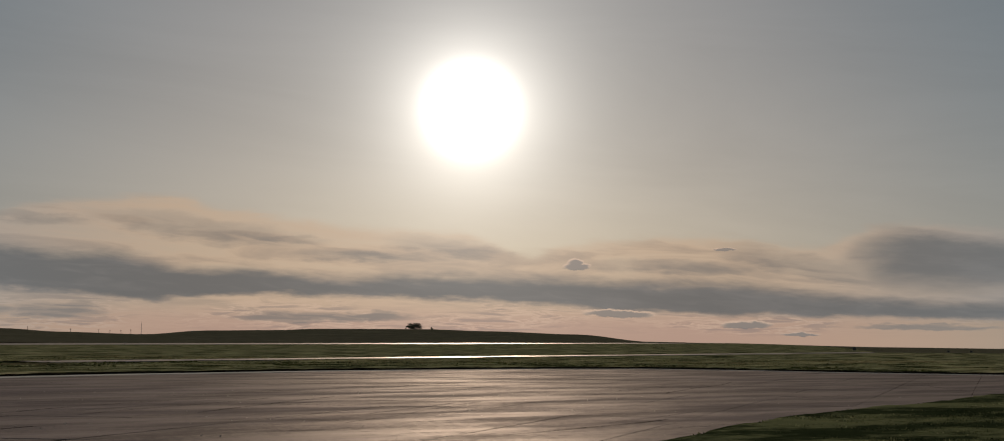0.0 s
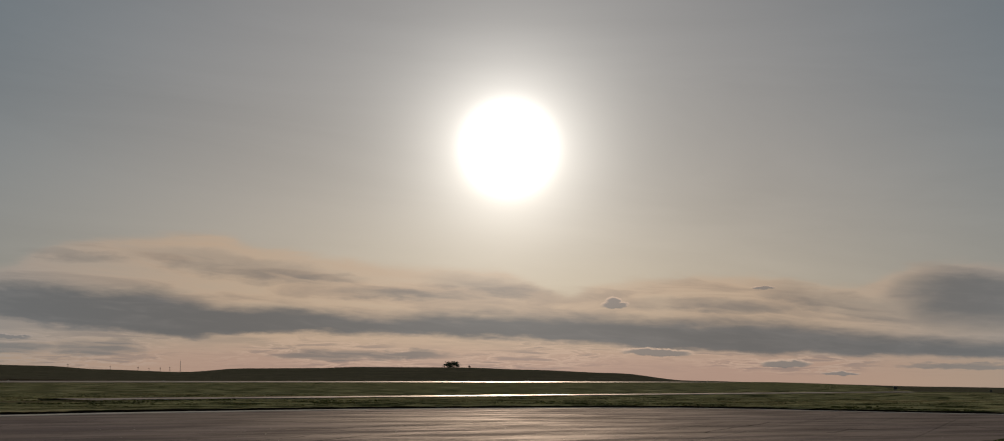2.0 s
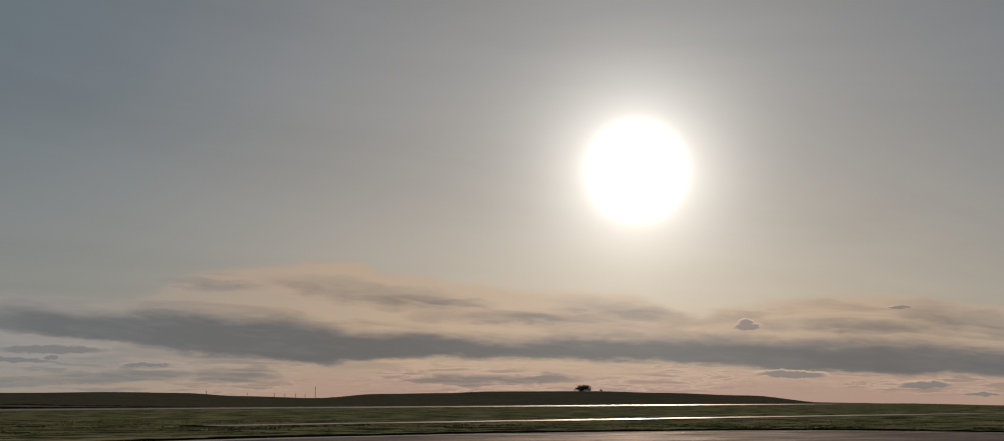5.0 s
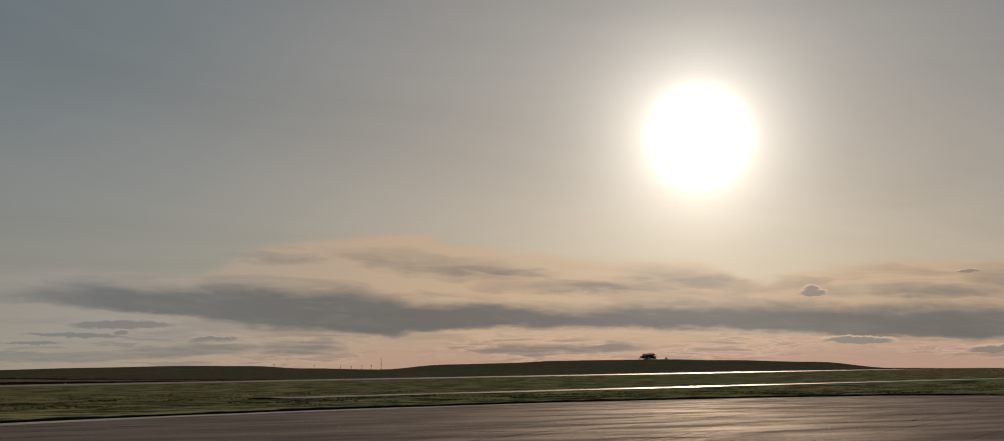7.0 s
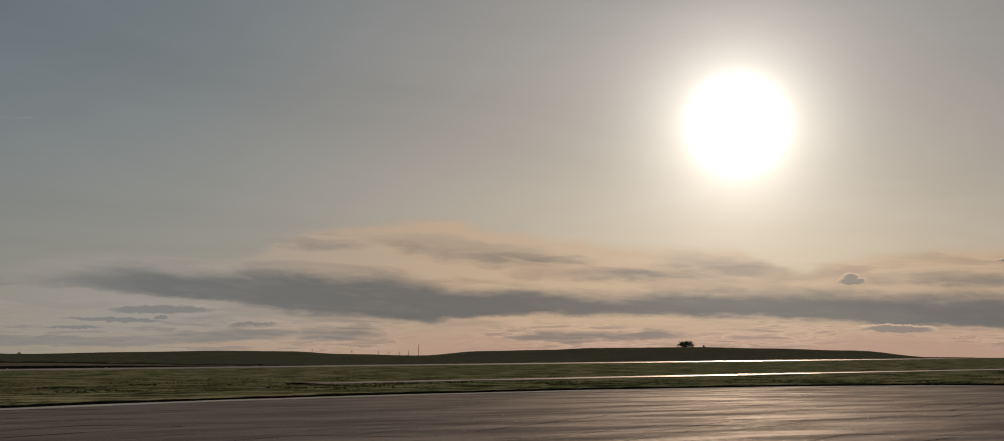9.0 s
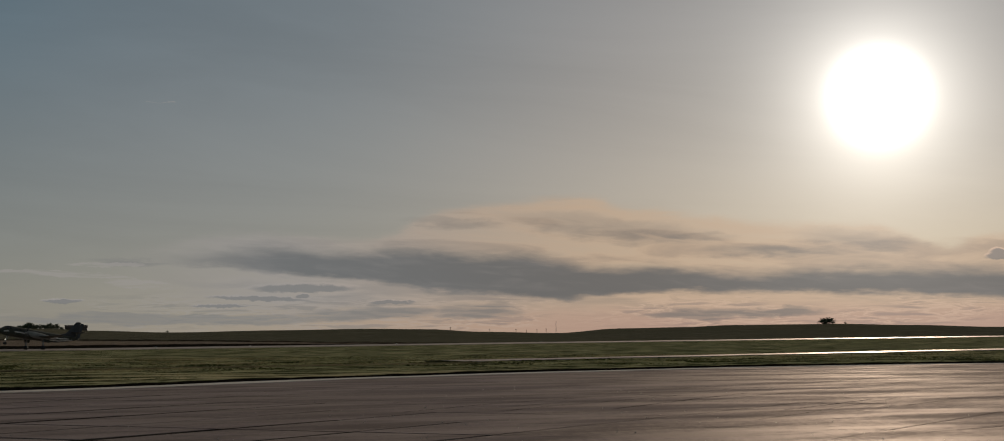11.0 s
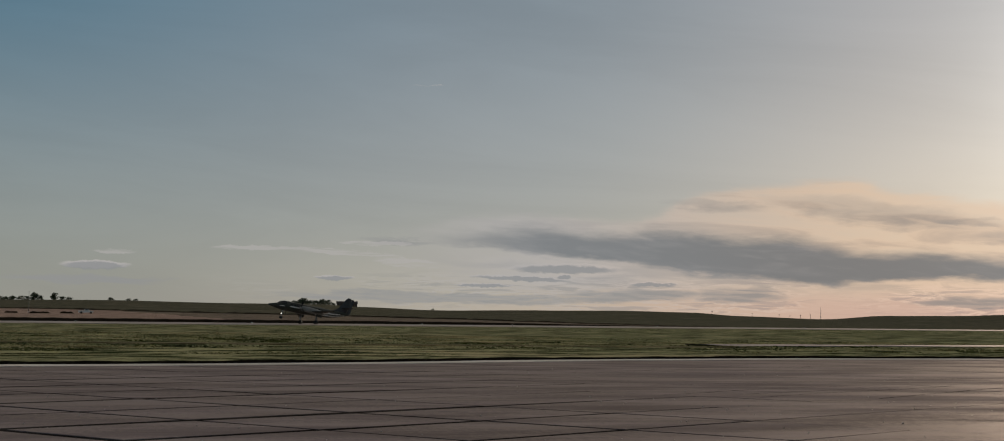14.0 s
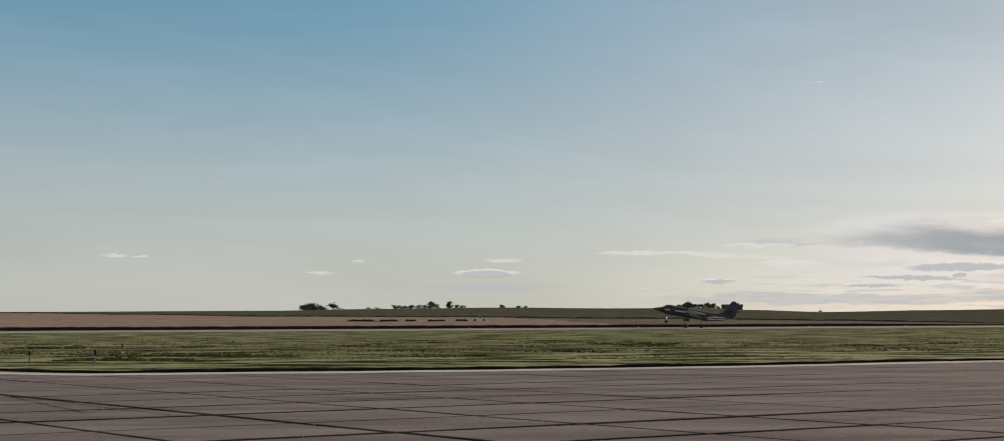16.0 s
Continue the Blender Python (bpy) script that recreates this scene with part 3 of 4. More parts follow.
# ---------------------------------------------------------------- airplane
def build_airplane():
    at = Vector((33.7, RUN_A + RUN_M * 33.7 - 6, 0.07))
    heading = math.degrees(math.atan2(-0.5, -0.87))
    plane = holder("airplane", pose(at.x, at.y, at.z, 0, 0, heading) @ pose(0, 0, 0, 0, -8.5, 0),
                   "dark twin-engined propeller airliner rolling nose-high on the runway", "airplane")
    seg = 20

    def ring(x, w, h, zc):
        return [(x, w * math.cos(2 * math.pi * i / seg), zc + h * math.sin(2 * math.pi * i / seg)) for i in range(seg)]

    def span(y, x1, x2, z, thick):
        """An airfoil section from leading edge x1 to trailing edge x2."""
        out = []
        for k, th in ((0, 0), (0.06, 0.5), (0.3, 1.0), (0.65, 0.7), (1.0, 0.04), (0.65, -0.35), (0.3, -0.55), (0.06, -0.35)):
            out.append((x1 + (x2 - x1) * k, y, z + th * thick))
        return out

    bm = bmesh.new()
    loft(bm, [ring(*s) for s in ((6.3, 0.74, 0.78, 2.02), (5.6, 0.83, 0.85, 2.08), (4.5, 0.85, 0.85, 2.1), (1.5, 0.85, 0.85, 2.1), (-2.0, 0.85, 0.85, 2.1), (-4.5, 0.74, 0.74, 2.22),
                                 (-6.5, 0.48, 0.5, 2.44), (-8.3, 0.2, 0.26, 2.64), (-9.0, 0.06, 0.1, 2.72))])
    body = part("fuselage", bm, PAINT_DARK, plane, smooth=True)
    bm = bmesh.new()
    loft(bm, [ring(*s) for s in ((9.0, 0.04, 0.04, 1.76), (8.85, 0.13, 0.12, 1.77), (8.3, 0.27, 0.25, 1.79), (7.6, 0.41, 0.38, 1.83), (7.0, 0.54, 0.5, 1.88), (6.7, 0.62, 0.6, 1.93), (6.31, 0.74, 0.78, 2.02))])
    part("nose_cone", bm, PAINT_DARK, plane, smooth=True)
    for s in (1, -1):
        for x in (4.6, 3.85, 3.1, 2.35, 1.6, 0.85, 0.1, -0.65, -1.4, -2.1):
            bm = bmesh.new()
            box(bm, (0.3, 0.04, 0.38), (x, s * 0.83, 2.32), bevel=0.06)
            part("window", bm, PLANE_GLASS, body, "dark cabin window")
        for lo, hi, run in ((-0.2, 0.02, ((6.9, 0.57, 0.54, 1.9), (6.3, 0.74, 0.78, 2.02), (4.5, 0.85, 0.85, 2.1), (-2.0, 0.85, 0.85, 2.1), (-4.5, 0.74, 0.74, 2.22), (-6.5, 0.48, 0.5, 2.44))),
                            (-0.75, -0.55, ((1.0, 0.85, 0.85, 2.1), (-2.0, 0.85, 0.85, 2.1), (-4.5, 0.74, 0.74, 2.22), (-7.6, 0.32, 0.36, 2.56)))):
            bm = bmesh.new()
            loft(bm, [[(x, s * (w + 0.012) * math.cos(a), z + (h + 0.012) * math.sin(a)) for a in (lo, hi)] + [(x, s * (w - 0.03) * math.cos(a), z + (h - 0.03) * math.sin(a)) for a in (hi, lo)]
                      for x, w, h, z in run])
            part("stripe", bm, PAINT_PALE, body, "pale painted stripe")
        bm = bmesh.new()
        box(bm, (0.75, 0.05, 0.42), (6.0, s * 0.66, 2.52), Euler((s * 0.55, 0.12, s * -0.12)), 0.05)
        part("cockpit_window", bm, PLANE_GLASS, plane, "dark cockpit side window")
        bm = bmesh.new()
        box(bm, (0.06, 0.6, 0.45), (6.52, s * 0.31, 2.5), Euler((0, -0.85, s * 0.25)), 0.04)
        part("windscreen", bm, PLANE_GLASS, plane, "dark windscreen pane")
        # wing with engine
        bm = bmesh.new()
        loft(bm, [span(s * 0.5, 1.75, -1.05, 1.55, 0.2), span(s * 2.3, 1.5, -0.95, 1.66, 0.17), span(s * 7.0, 0.75, -0.45, 1.98, 0.08), span(s * 7.2, 0.55, -0.4, 2.0, 0.03)])
        wing = part("wing", bm, PAINT_DARK, plane)
        bm = bmesh.new()
        loft(bm, [span(s * 2.75, -0.9, -1.35, 1.69, 0.05), span(s * 4.6, -0.72, -1.1, 1.82, 0.04)])
        part("flap", bm, PAINT_PALE, wing)
        bm = bmesh.new()
        loft(bm, [[(x, s * 2.3 + w * math.cos(2 * math.pi * i / 16), z + h * math.sin(2 * math.pi * i / 16)) for i in range(16)]
                  for x, w, h, z in ((3.55, 0.24, 0.26, 1.95), (3.3, 0.36, 0.42, 1.92), (2.2, 0.4, 0.5, 1.88), (0.6, 0.4, 0.5, 1.82), (-1.2, 0.3, 0.36, 1.78), (-2.4, 0.08, 0.12, 1.8))])
        nac = part("engine_nacelle", bm, PAINT_GREY, plane, "grey engine nacelle", True)
        bm = bmesh.new()
        rod(bm, (0.5, s * 2.72, 1.95), (-0.2, s * 2.85, 1.95), 0.16, 0.14, 12)
        part("exhaust", bm, STEEL, nac, "sooty steel exhaust pipe")
        bm = bmesh.new()
        loft(bm, [[(x, s * 2.3 + w * math.cos(2 * math.pi * i / 12), 1.95 + w * math.sin(2 * math.pi * i / 12)) for i in range(12)] for x, w in ((3.55, 0.22), (3.75, 0.2), (3.95, 0.12), (4.05, 0.02))])
        prop = part("spinner", bm, STEEL, plane, "bare metal spinner", True)
        for k in range(4):
            a = math.pi / 4 + k * math.pi / 2 + 0.3 * s
            bm = bmesh.new()
            d = Vector((0, math.cos(a), math.sin(a)))
            tn = Vector((0, -math.sin(a), math.cos(a)))
            loft(bm, [[Vector((3.72, s * 2.3, 1.95)) + d * r + (tn * math.cos(tw) + Vector((math.sin(tw), 0, 0))) * o * c + Vector((e, 0, 0)) for o, e in ((-1, 0), (0, 0.03), (1, 0), (0, -0.02))]
                      for r, c, tw in ((0.18, 0.06, 0.9), (0.6, 0.11, 0.6), (1.0, 0.11, 0.4), (1.33, 0.06, 0.3))])
            part("propeller_blade", bm, RUBBER, prop, "black propeller blade")
        # main gear
        bm = bmesh.new()
        rod(bm, (0, s * 2.3, 1.95), (0, s * 2.3, 0.35), 0.09, 0.07)
        rod(bm, (0.5, s * 2.3, 1.9), (0.05, s * 2.3, 0.6), 0.045)
        rod(bm, (0, s * 2.3 - 0.25, 0.35), (0, s * 2.3 + 0.25, 0.35), 0.05)
        gear = part("main_gear_leg", bm, STEEL, plane)
        for o in (-0.2, 0.2):
            bm = bmesh.new()
            vs = rod(bm, (0, s * 2.3 + o - 0.09, 0.35), (0, s * 2.3 + o + 0.09, 0.35), 0.34, seg=20)
            bmesh.ops.bevel(bm, geom=[e for e in bm.edges if e.calc_length() < 0.15], offset=0.05, segments=2, affect="EDGES")
            part("wheel", bm, RUBBER, gear, "black rubber tyre", True)
        bm = bmesh.new()
        box(bm, (1.2, 0.03, 0.5), (-0.3, s * 2.3 + s * 0.36, 1.15), Euler((s * 0.2, 0, 0)), 0.01)
        part("gear_door", bm, PAINT_DARK, nac)
        # tailplane
        bm = bmesh.new()
        loft(bm, [span(s * 0.04, -6.9, -8.6, 3.65, 0.07), span(s * 2.35, -7.75, -8.75, 3.72, 0.04), span(s * 2.45, -7.95, -8.75, 3.72, 0.015)])
        part("tailplane", bm, PAINT_FIN, plane)

    def fin_section(z, x1, x2, th):
        return [(x1 + (x2 - x1) * k, y * th, z) for k, y in ((0, 0), (0.1, 0.7), (0.35, 1), (0.7, 0.6), (1, 0.05), (0.7, -0.6), (0.35, -1), (0.1, -0.7))]

    bm = bmesh.new()
    loft(bm, [fin_section(2.55, -3.6, -8.2, 0.09), fin_section(2.95, -5.0, -8.25, 0.1), fin_section(3.4, -6.2, -8.35, 0.1), fin_section(5.5, -7.95, -9.0, 0.06), fin_section(5.65, -8.2, -9.02, 0.03)])
    part("tail_fin", bm, PAINT_FIN, plane, "dark swept tail fin")
    bm = bmesh.new()
    loft(bm, [fin_section(2.75, -8.25, -9.1, 0.05), fin_section(5.5, -9.03, -9.65, 0.03)])
    part("rudder", bm, PAINT_FIN, plane)
    bm = bmesh.new()
    rod(bm, (5.75, 0, 1.75), (5.95, 0, 0.3), 0.07, 0.05)
    rod(bm, (5.2, 0, 1.75), (5.9, 0, 0.7), 0.035)
    rod(bm, (5.95, -0.16, 0.3), (5.95, 0.16, 0.3), 0.04)
    gear = part("nose_gear_leg", bm, STEEL, plane)
    for o in (-0.13, 0.13):
        bm = bmesh.new()
        rod(bm, (5.95, o - 0.06, 0.29), (5.95, o + 0.06, 0.29), 0.24, seg=18)
        part("wheel", bm, RUBBER, gear, "black rubber tyre", True)
    bm = bmesh.new()
    box(bm, (0.08, 0.15, 0.15), (5.98, 0, 0.95), bevel=0.03)
    part("landing_light", bm, LANDING, plane, "lit landing light")
    for ob in plane.children:
        if not ob.name.startswith(("main_gear", "nose_gear", "landing")):
            ob.location.z = 0.35
    return plane


LANDING, lg, lb = material("landing_light_glow", 0.3)
lb.inputs["Base Color"].default_value = (0.9, 0.88, 0.8, 1)
lb.inputs["Emission Color"].default_value = (1.0, 0.9, 0.75, 1)
lb.inputs["Emission Strength"].default_value = 1.6
build_airplane()


# ---------------------------------------------------------------- trees and far farms
def build_tree(az, r, height, width, seed, label, name="tree", category="tree", group="", sparse=1.0, low=0.18):
    rng = random.Random(seed)
    width *= 1.3
    root = ground_at(az, r)
    tree = holder(name, pose(root.x, root.y, root.z - 0.15), label, category, group)
    bm = bmesh.new()
    fork = height * (0.25 + low * 0.5)
    rod(bm, (0, 0, 0), (rng.uniform(-0.1, 0.1), rng.uniform(-0.1, 0.1), fork), height * 0.035, height * 0.025, 7)
    tips = []
    n = max(4, int(7 * sparse))
    for k in range(n):
        a = 2 * math.pi * k / n + rng.uniform(-0.4, 0.4)
        out = width * 0.5 * rng.uniform(0.35, 0.85)
        tip = Vector((out * math.cos(a), out * math.sin(a), height * rng.uniform(0.45, 0.9)))
        mid = Vector((tip.x * 0.4, tip.y * 0.4, fork + (tip.z - fork) * 0.6))
        rod(bm, (0, 0, fork * 0.9), mid, height * 0.016, height * 0.011, 5)
        rod(bm, mid, tip, height * 0.011, height * 0.004, 5)
        tips += [tip, mid]
    tips.append(Vector((0, 0, height * 0.8)))
    if low < 0.2:
        for k in range(n):
            a = rng.uniform(0, 6.28)
            tips.append(Vector((width * 0.34 * math.cos(a), width * 0.34 * math.sin(a), height * rng.uniform(0.12, 0.4))))
    part("trunk", bm, BARK, tree)
    verts, faces = [], []
    for _ in range(int(620 * sparse)):
        c = rng.choice(tips) + Vector((rng.gauss(0, width * 0.13), rng.gauss(0, width * 0.13), rng.gauss(0, height * 0.1)))
        c.z = min(max(c.z, height * (low if low >= 0.2 else 0.03)), height * 1.02)
        s = rng.uniform(0.06, 0.13) * min(height, width)
        u = Vector((rng.gauss(0, 1), rng.gauss(0, 1), rng.gauss(0, 1))).normalized()
        v = u.orthogonal().normalized()
        k = len(verts)
        verts += [c - u * s, c + v * s * 0.8, c + u * s * 1.1, c - v * s * 0.7]
        faces.append((k, k + 1, k + 2, k + 3))
    mesh_object("crown", verts, faces, LEAF, tree)
    return tree


# a farmstead on the rise
for i, (az, h, w) in enumerate(((6.72, 4.5, 5), (6.92, 6.0, 6), (7.12, 7.2, 6), (7.32, 5.5, 6), (7.55, 5.2, 7), (7.78, 6.5, 6), (7.98, 5.8, 6), (8.2, 3.0, 4))):
    build_tree(az, 1385 + 6 * (i % 3), h * 0.8, w * 0.85, 20 + i, "dark shelterbelt tree on the farm rise", group="farm shelterbelt", sparse=0.8 + 0.1 * (i % 3))
for i, (az, h, w) in enumerate(((-7.52, 5.0, 8), (-7.25, 7.0, 9), (-6.98, 5.0, 8), (-6.8, 3.0, 6))):
    build_tree(az, 1385 + 5 * i, h, w, 40 + i, "dense dark round tree on the skyline", group="skyline grove", low=0.05)
build_tree(-6.45, 1390, 6.8, 6, 51, "sparse airy tree on the skyline", sparse=0.5, low=0.3)
for i, (az, h, w) in enumerate(((-6.25, 2.4, 9), (-5.1, 2.2, 5), (-4.75, 2.0, 4), (-4.1, 4.0, 4), (-3.9, 3.6, 6), (-3.7, 3.4, 5), (-3.45, 4.2, 5), (-3.2, 4.0, 6), (-2.95, 3.6, 5), (-2.68, 6.8, 6),
                                  (-2.5, 4.0, 4), (-2.05, 7.0, 4.5), (-1.75, 3.6, 5), (-1.5, 3.0, 6), (0.0, 3.2, 4), (0.62, 2.6, 4), (0.9, 2.2, 4))):
    build_tree(az, 1380 + 7 * (i % 4), h, w, 60 + i, "low dark tree in a thin field hedge", name="hedge_tree", group="field hedge", low=0.05, sparse=0.6)
for i, (da, h, w) in enumerate(((-0.13, 4.4, 6), (0.12, 4.8, 7))):
    build_tree(36.78 + da, 1395, h + 1.0, w, 90 + i, "lone dark spreading tree on the hill", group="hilltop trees", low=0.12)
build_tree(37.45, 1395, 2.4, 2.2, 93, "small dark bush on the hill", name="bush", category="bush", low=0.05, sparse=0.4)
build_tree(12.0, 1395, 2.0, 2.4, 94, "small dark bush in the dip of the fields", name="bush", category="bush", low=0.05, sparse=0.4)


def build_barn():
    at = ground_at(8.72, 1392)
    barn = holder("barn", pose(at.x, at.y, at.z - 0.2, 0, 0, -8.7), "long low weathered barn beside the shelterbelt", "barn")
    L, W, H, R = 19.0, 9.0, 3.0, 2.1
    for s in (-1, 1):
        bm = bmesh.new()
        box(bm, (L, 0.25, H), (0, s * W / 2, H / 2))
        part("wall", bm, TIMBER, barn)
        bm = bmesh.new()
        box(bm, (0.25, W - 0.3, H), (s * (L / 2 - 0.13), 0, H / 2))
        part("gable_wall", bm, TIMBER, barn)
        bm = bmesh.new()
        loft(bm, [[(x, s * (W / 2 + 0.4), H - 0.1), (x, s * W * 0.32, H + R * 0.72), (x, 0, H + R), (x, 0, H + R - 0.15), (x, s * W * 0.31, H + R * 0.6), (x, s * (W / 2 + 0.4), H - 0.25)] for x in (-L / 2 - 0.4, L / 2 + 0.4)])
        part("roof", bm, TIN, barn)
    for x in (-5, 3):
        bm = bmesh.new()
        box(bm, (2.8, 0.12, 2.5), (x, -W / 2 - 0.2, 1.25), bevel=0.03)
        part("door", bm, TIMBER, barn)
    return barn


build_barn()


def build_mast():
    at = ground_at(26.63, 1392)
    mast = holder("radio_mast", pose(at.x, at.y, at.z - 0.2), "tall thin grey lattice radio mast on the skyline", "mast")
    H = 10.5
    for k in range(3):
        a = k * 2.094
        bm = bmesh.new()
        rod(bm, (0.3 * math.cos(a), 0.3 * math.sin(a), 0), (0.12 * math.cos(a), 0.12 * math.sin(a), H), 0.07, 0.05, 6)
        part("mast_leg", bm, STEEL, mast)
        bm = bmesh.new()
        b = a + 2.094
        for i in range(12):
            r1, r2 = 0.3 - 0.015 * i, 0.3 - 0.015 * (i + 1)
            rod(bm, (r1 * math.cos(a), r1 * math.sin(a), i * H / 12), (r2 * math.cos(b), r2 * math.sin(b), (i + 1) * H / 12), 0.03, seg=4)
        part("bracing", bm, STEEL, mast)
    bm = bmesh.new()
    rod(bm, (0, 0, H), (0, 0, H + 1.5), 0.05, 0.02, 6)
    part("aerial", bm, STEEL, mast)


build_mast()


def build_pole(az, r, h):
    at = ground_at(az, r)
    pole = holder("utility_pole", pose(at.x, at.y, at.z - 0.1, 0, 0, 30), "distant wooden utility pole with a crossarm", "pole", "pole line")
    bm = bmesh.new()
    rod(bm, (0, 0, 0), (0, 0, h), 0.2, 0.14, 7)
    part("shaft", bm, BARK, pole)
    bm = bmesh.new()
    box(bm, (2.2, 0.16, 0.2), (0, 0.2, h - 0.7), bevel=0.02)
    part("crossarm", bm, BARK, pole)
    for x in (-0.95, 0, 0.95):
        bm = bmesh.new()
        rod(bm, (x, 0.2, h - 0.6), (x, 0.2, h - 0.35), 0.06, 0.04, 6)
        part("insulator", bm, PLANE_GLASS, pole)


for az, h in ((22.6, 3.2), (24.1, 3.2), (25.1, 3.4), (25.5, 3.0), (25.9, 3.6), (26.25, 4.4)):
    build_pole(az, 1393, h)


# ---------------------------------------------------------------- beyond the runway
def build_bank(name, az_list, r_of, height, width, mat, label, category, kind="", seed=1, rough=(0.75, 1.15)):
    """A low uneven ridge of a given material."""
    rng = random.Random(seed)
    verts, faces = [], []
    for az in az_list:
        r = r_of(az)
        u = bearing(az, 1)
        end = min(1.0, 6 * min(az - az_list[0], az_list[-1] - az) / (az_list[-1] - az_list[0]) + 0.08)
        z0 = ground_height(az, r)
        h = height * rng.uniform(*rough) * end
        for o, z in ((-width / 2, -0.15), (-width * 0.25, h * 0.8), (0, h), (width * 0.25, h * 0.75), (width / 2, -0.15)):
            verts.append(u * (r + o) + Vector((0, 0, z0 + z)))
    for i in range(len(az_list) - 1):
        for k in range(4):
            faces.append((i * 5 + k, (i + 1) * 5 + k, (i + 1) * 5 + k + 1, i * 5 + k + 1))
    ob = mesh_object(name, verts, faces, mat)
    return tagged(ob, label, category, kind=kind)


def beyond(az, more):
    return (RUN_A + more) / (math.cos(radians(az)) - RUN_M * math.sin(radians(az)))


# a low dark ridge put in for the thin black line past the runway
build_bank("field_bank", [-42 + 0.25 * i for i in range(262)], lambda a: beyond(a, 26), 0.62, 5.0, SOIL, "low dark ridge along the runway", "bank", "structure", 3, (0.9, 1.08))
build_bank("field_strip", [-24 + 0.2 * i for i in range(241)], lambda a: table(FIELD_EDGE, a) + 8, 0.5, 12.0, DRY_WEED, "thin dark weedy strip between pasture and stubble", "bank", "structure", 5, (0.4, 1.25))
for i, (a, b) in enumerate(((-5.95, -4.78), (-4.74, -3.92), (-3.74, -3.26), (-2.9, -2.12), (-1.82, -1.3))):
    n = max(6, int((b - a) / 0.06))
    tagged(build_bank("earth_windrow", [a + (b - a) * k / n for k in range(n + 1)], lambda az: 505 + 3 * math.sin(az * 3), 0.62, 3.0, SOIL,
                      "long low heap of dark earth on the stubble", "earth heap", seed=10 + i), group="earth heaps")


def build_truck():
    at = ground_at(-0.88, 508)
    truck = holder("pickup_truck", pose(at.x, at.y, at.z, 0, 0, 4), "small white pickup parked on the stubble", "truck")
    bm = bmesh.new()
    loft(bm, [[(x, -0.85, z), (x, 0.85, z), (x, 0.85, t), (x, -0.85, t)] for x, z, t in ((-2.4, 0.4, 0.95), (-0.4, 0.35, 1.0), (0.9, 0.35, 1.0), (2.3, 0.4, 0.85))])
    part("body", bm, WHITE, truck)
    bm = bmesh.new()
    loft(bm, [[(-0.5, y, 0.98), (1.1, y, 0.98), (0.6, y * 0.9, 1.5), (-0.4, y * 0.9, 1.5)] for y in (-0.8, 0.8)])
    part("cab", bm, WHITE, truck)
    for y in (-0.79, 0.79):
        bm = bmesh.new()
        loft(bm, [[(-0.35, y + e, 1.05), (0.9, y + e, 1.05), (0.5, y * 0.93 + e, 1.42), (-0.3, y * 0.93 + e, 1.42)] for e in (-0.03, 0.03)])
        part("side_window", bm, PLANE_GLASS, truck)
        for x in (-1.5, 1.5):
            bm = bmesh.new()
            rod(bm, (x, y - 0.1, 0.35), (x, y + 0.1, 0.35), 0.35, seg=16)
            part("wheel", bm, RUBBER, truck)


build_truck()


def build_wind_pole():
    at = ground_at(-2.9, 520)
    pole = holder("wind_pole", pose(at.x, at.y, at.z - 0.1), "thin dark metal pole standing in the field", "pole")
    bm = bmesh.new()
    rod(bm, (0, 0, 0), (0, 0, 7.2), 0.09, 0.05, 8)
    part("shaft", bm, PAINT_FIN, pole)
    bm = bmesh.new()
    box(bm, (0.5, 0.5, 0.5), (0, 0, 0.25), bevel=0.04)
    part("footing", bm, PALE, pole)


build_wind_pole()


# ---------------------------------------------------------------- airfield markers
def build_runway_light(x):
    y = RUN_A - 22 + RUN_M * x
    ob = holder("runway_light", pose(x, y, -0.04), "small white runway edge light in the grass", "light", "runway edge lights")
    bm = bmesh.new()
    rod(bm, (0, 0, 0), (0, 0, 0.3), 0.05, 0.04, 8)
    part("stem", bm, STEEL, ob)
    bm = bmesh.new()
    bmesh.ops.create_uvsphere(bm, u_segments=10, v_segments=6, radius=0.1, matrix=Matrix.Translation((0, 0, 0.36)))
    part("lamp", bm, LENS, ob, "milky glass lamp", True)


for x in (-150, -78, -28, -5, 22, 53, 72, 107, 150, 200, 260):
    build_runway_light(x)


def build_marker(x, y, h, w, label):
    ob = holder("marker_post", pose(x, y, -0.02, 0, 0, 12), label, "post", "taxiway marker posts")
    bm = bmesh.new()
    box(bm, (w * 0.5, 0.05, h), (0, 0, h / 2), bevel=0.01)
    part("stake", bm, GREY_WOOD, ob)
    bm = bmesh.new()
    box(bm, (w * 0.66, 0.04, h * 0.34), (0, -0.05, h * 0.82), bevel=0.01)
    part("marker_plate", bm, PLANE_GLASS, ob, "dark reflector plate")
    bm = bmesh.new()
    rod(bm, (0, 0, h - 0.01), (0, 0, h + 0.05), w * 0.3, w * 0.2, 8)
    part("cap", bm, GREY_WOOD, ob)
    bm = bmesh.new()
    rod(bm, (0, 0, -0.03), (0, 0, 0.05), w * 0.9, w * 0.7, 10)
    part("base", bm, PALE, ob)


build_marker(-19.2, 61.0, 0.52, 0.13, "grey taxiway marker post with a dark plate")
build_marker(-15.7, 57.9, 0.62, 0.15, "tall grey taxiway marker post with a dark plate")
build_marker(-20.3, 80.3, 0.48, 0.12, "short grey marker post beside the track")
build_marker(-16.4, 91.4, 0.52, 0.12, "short grey marker post in the far grass")


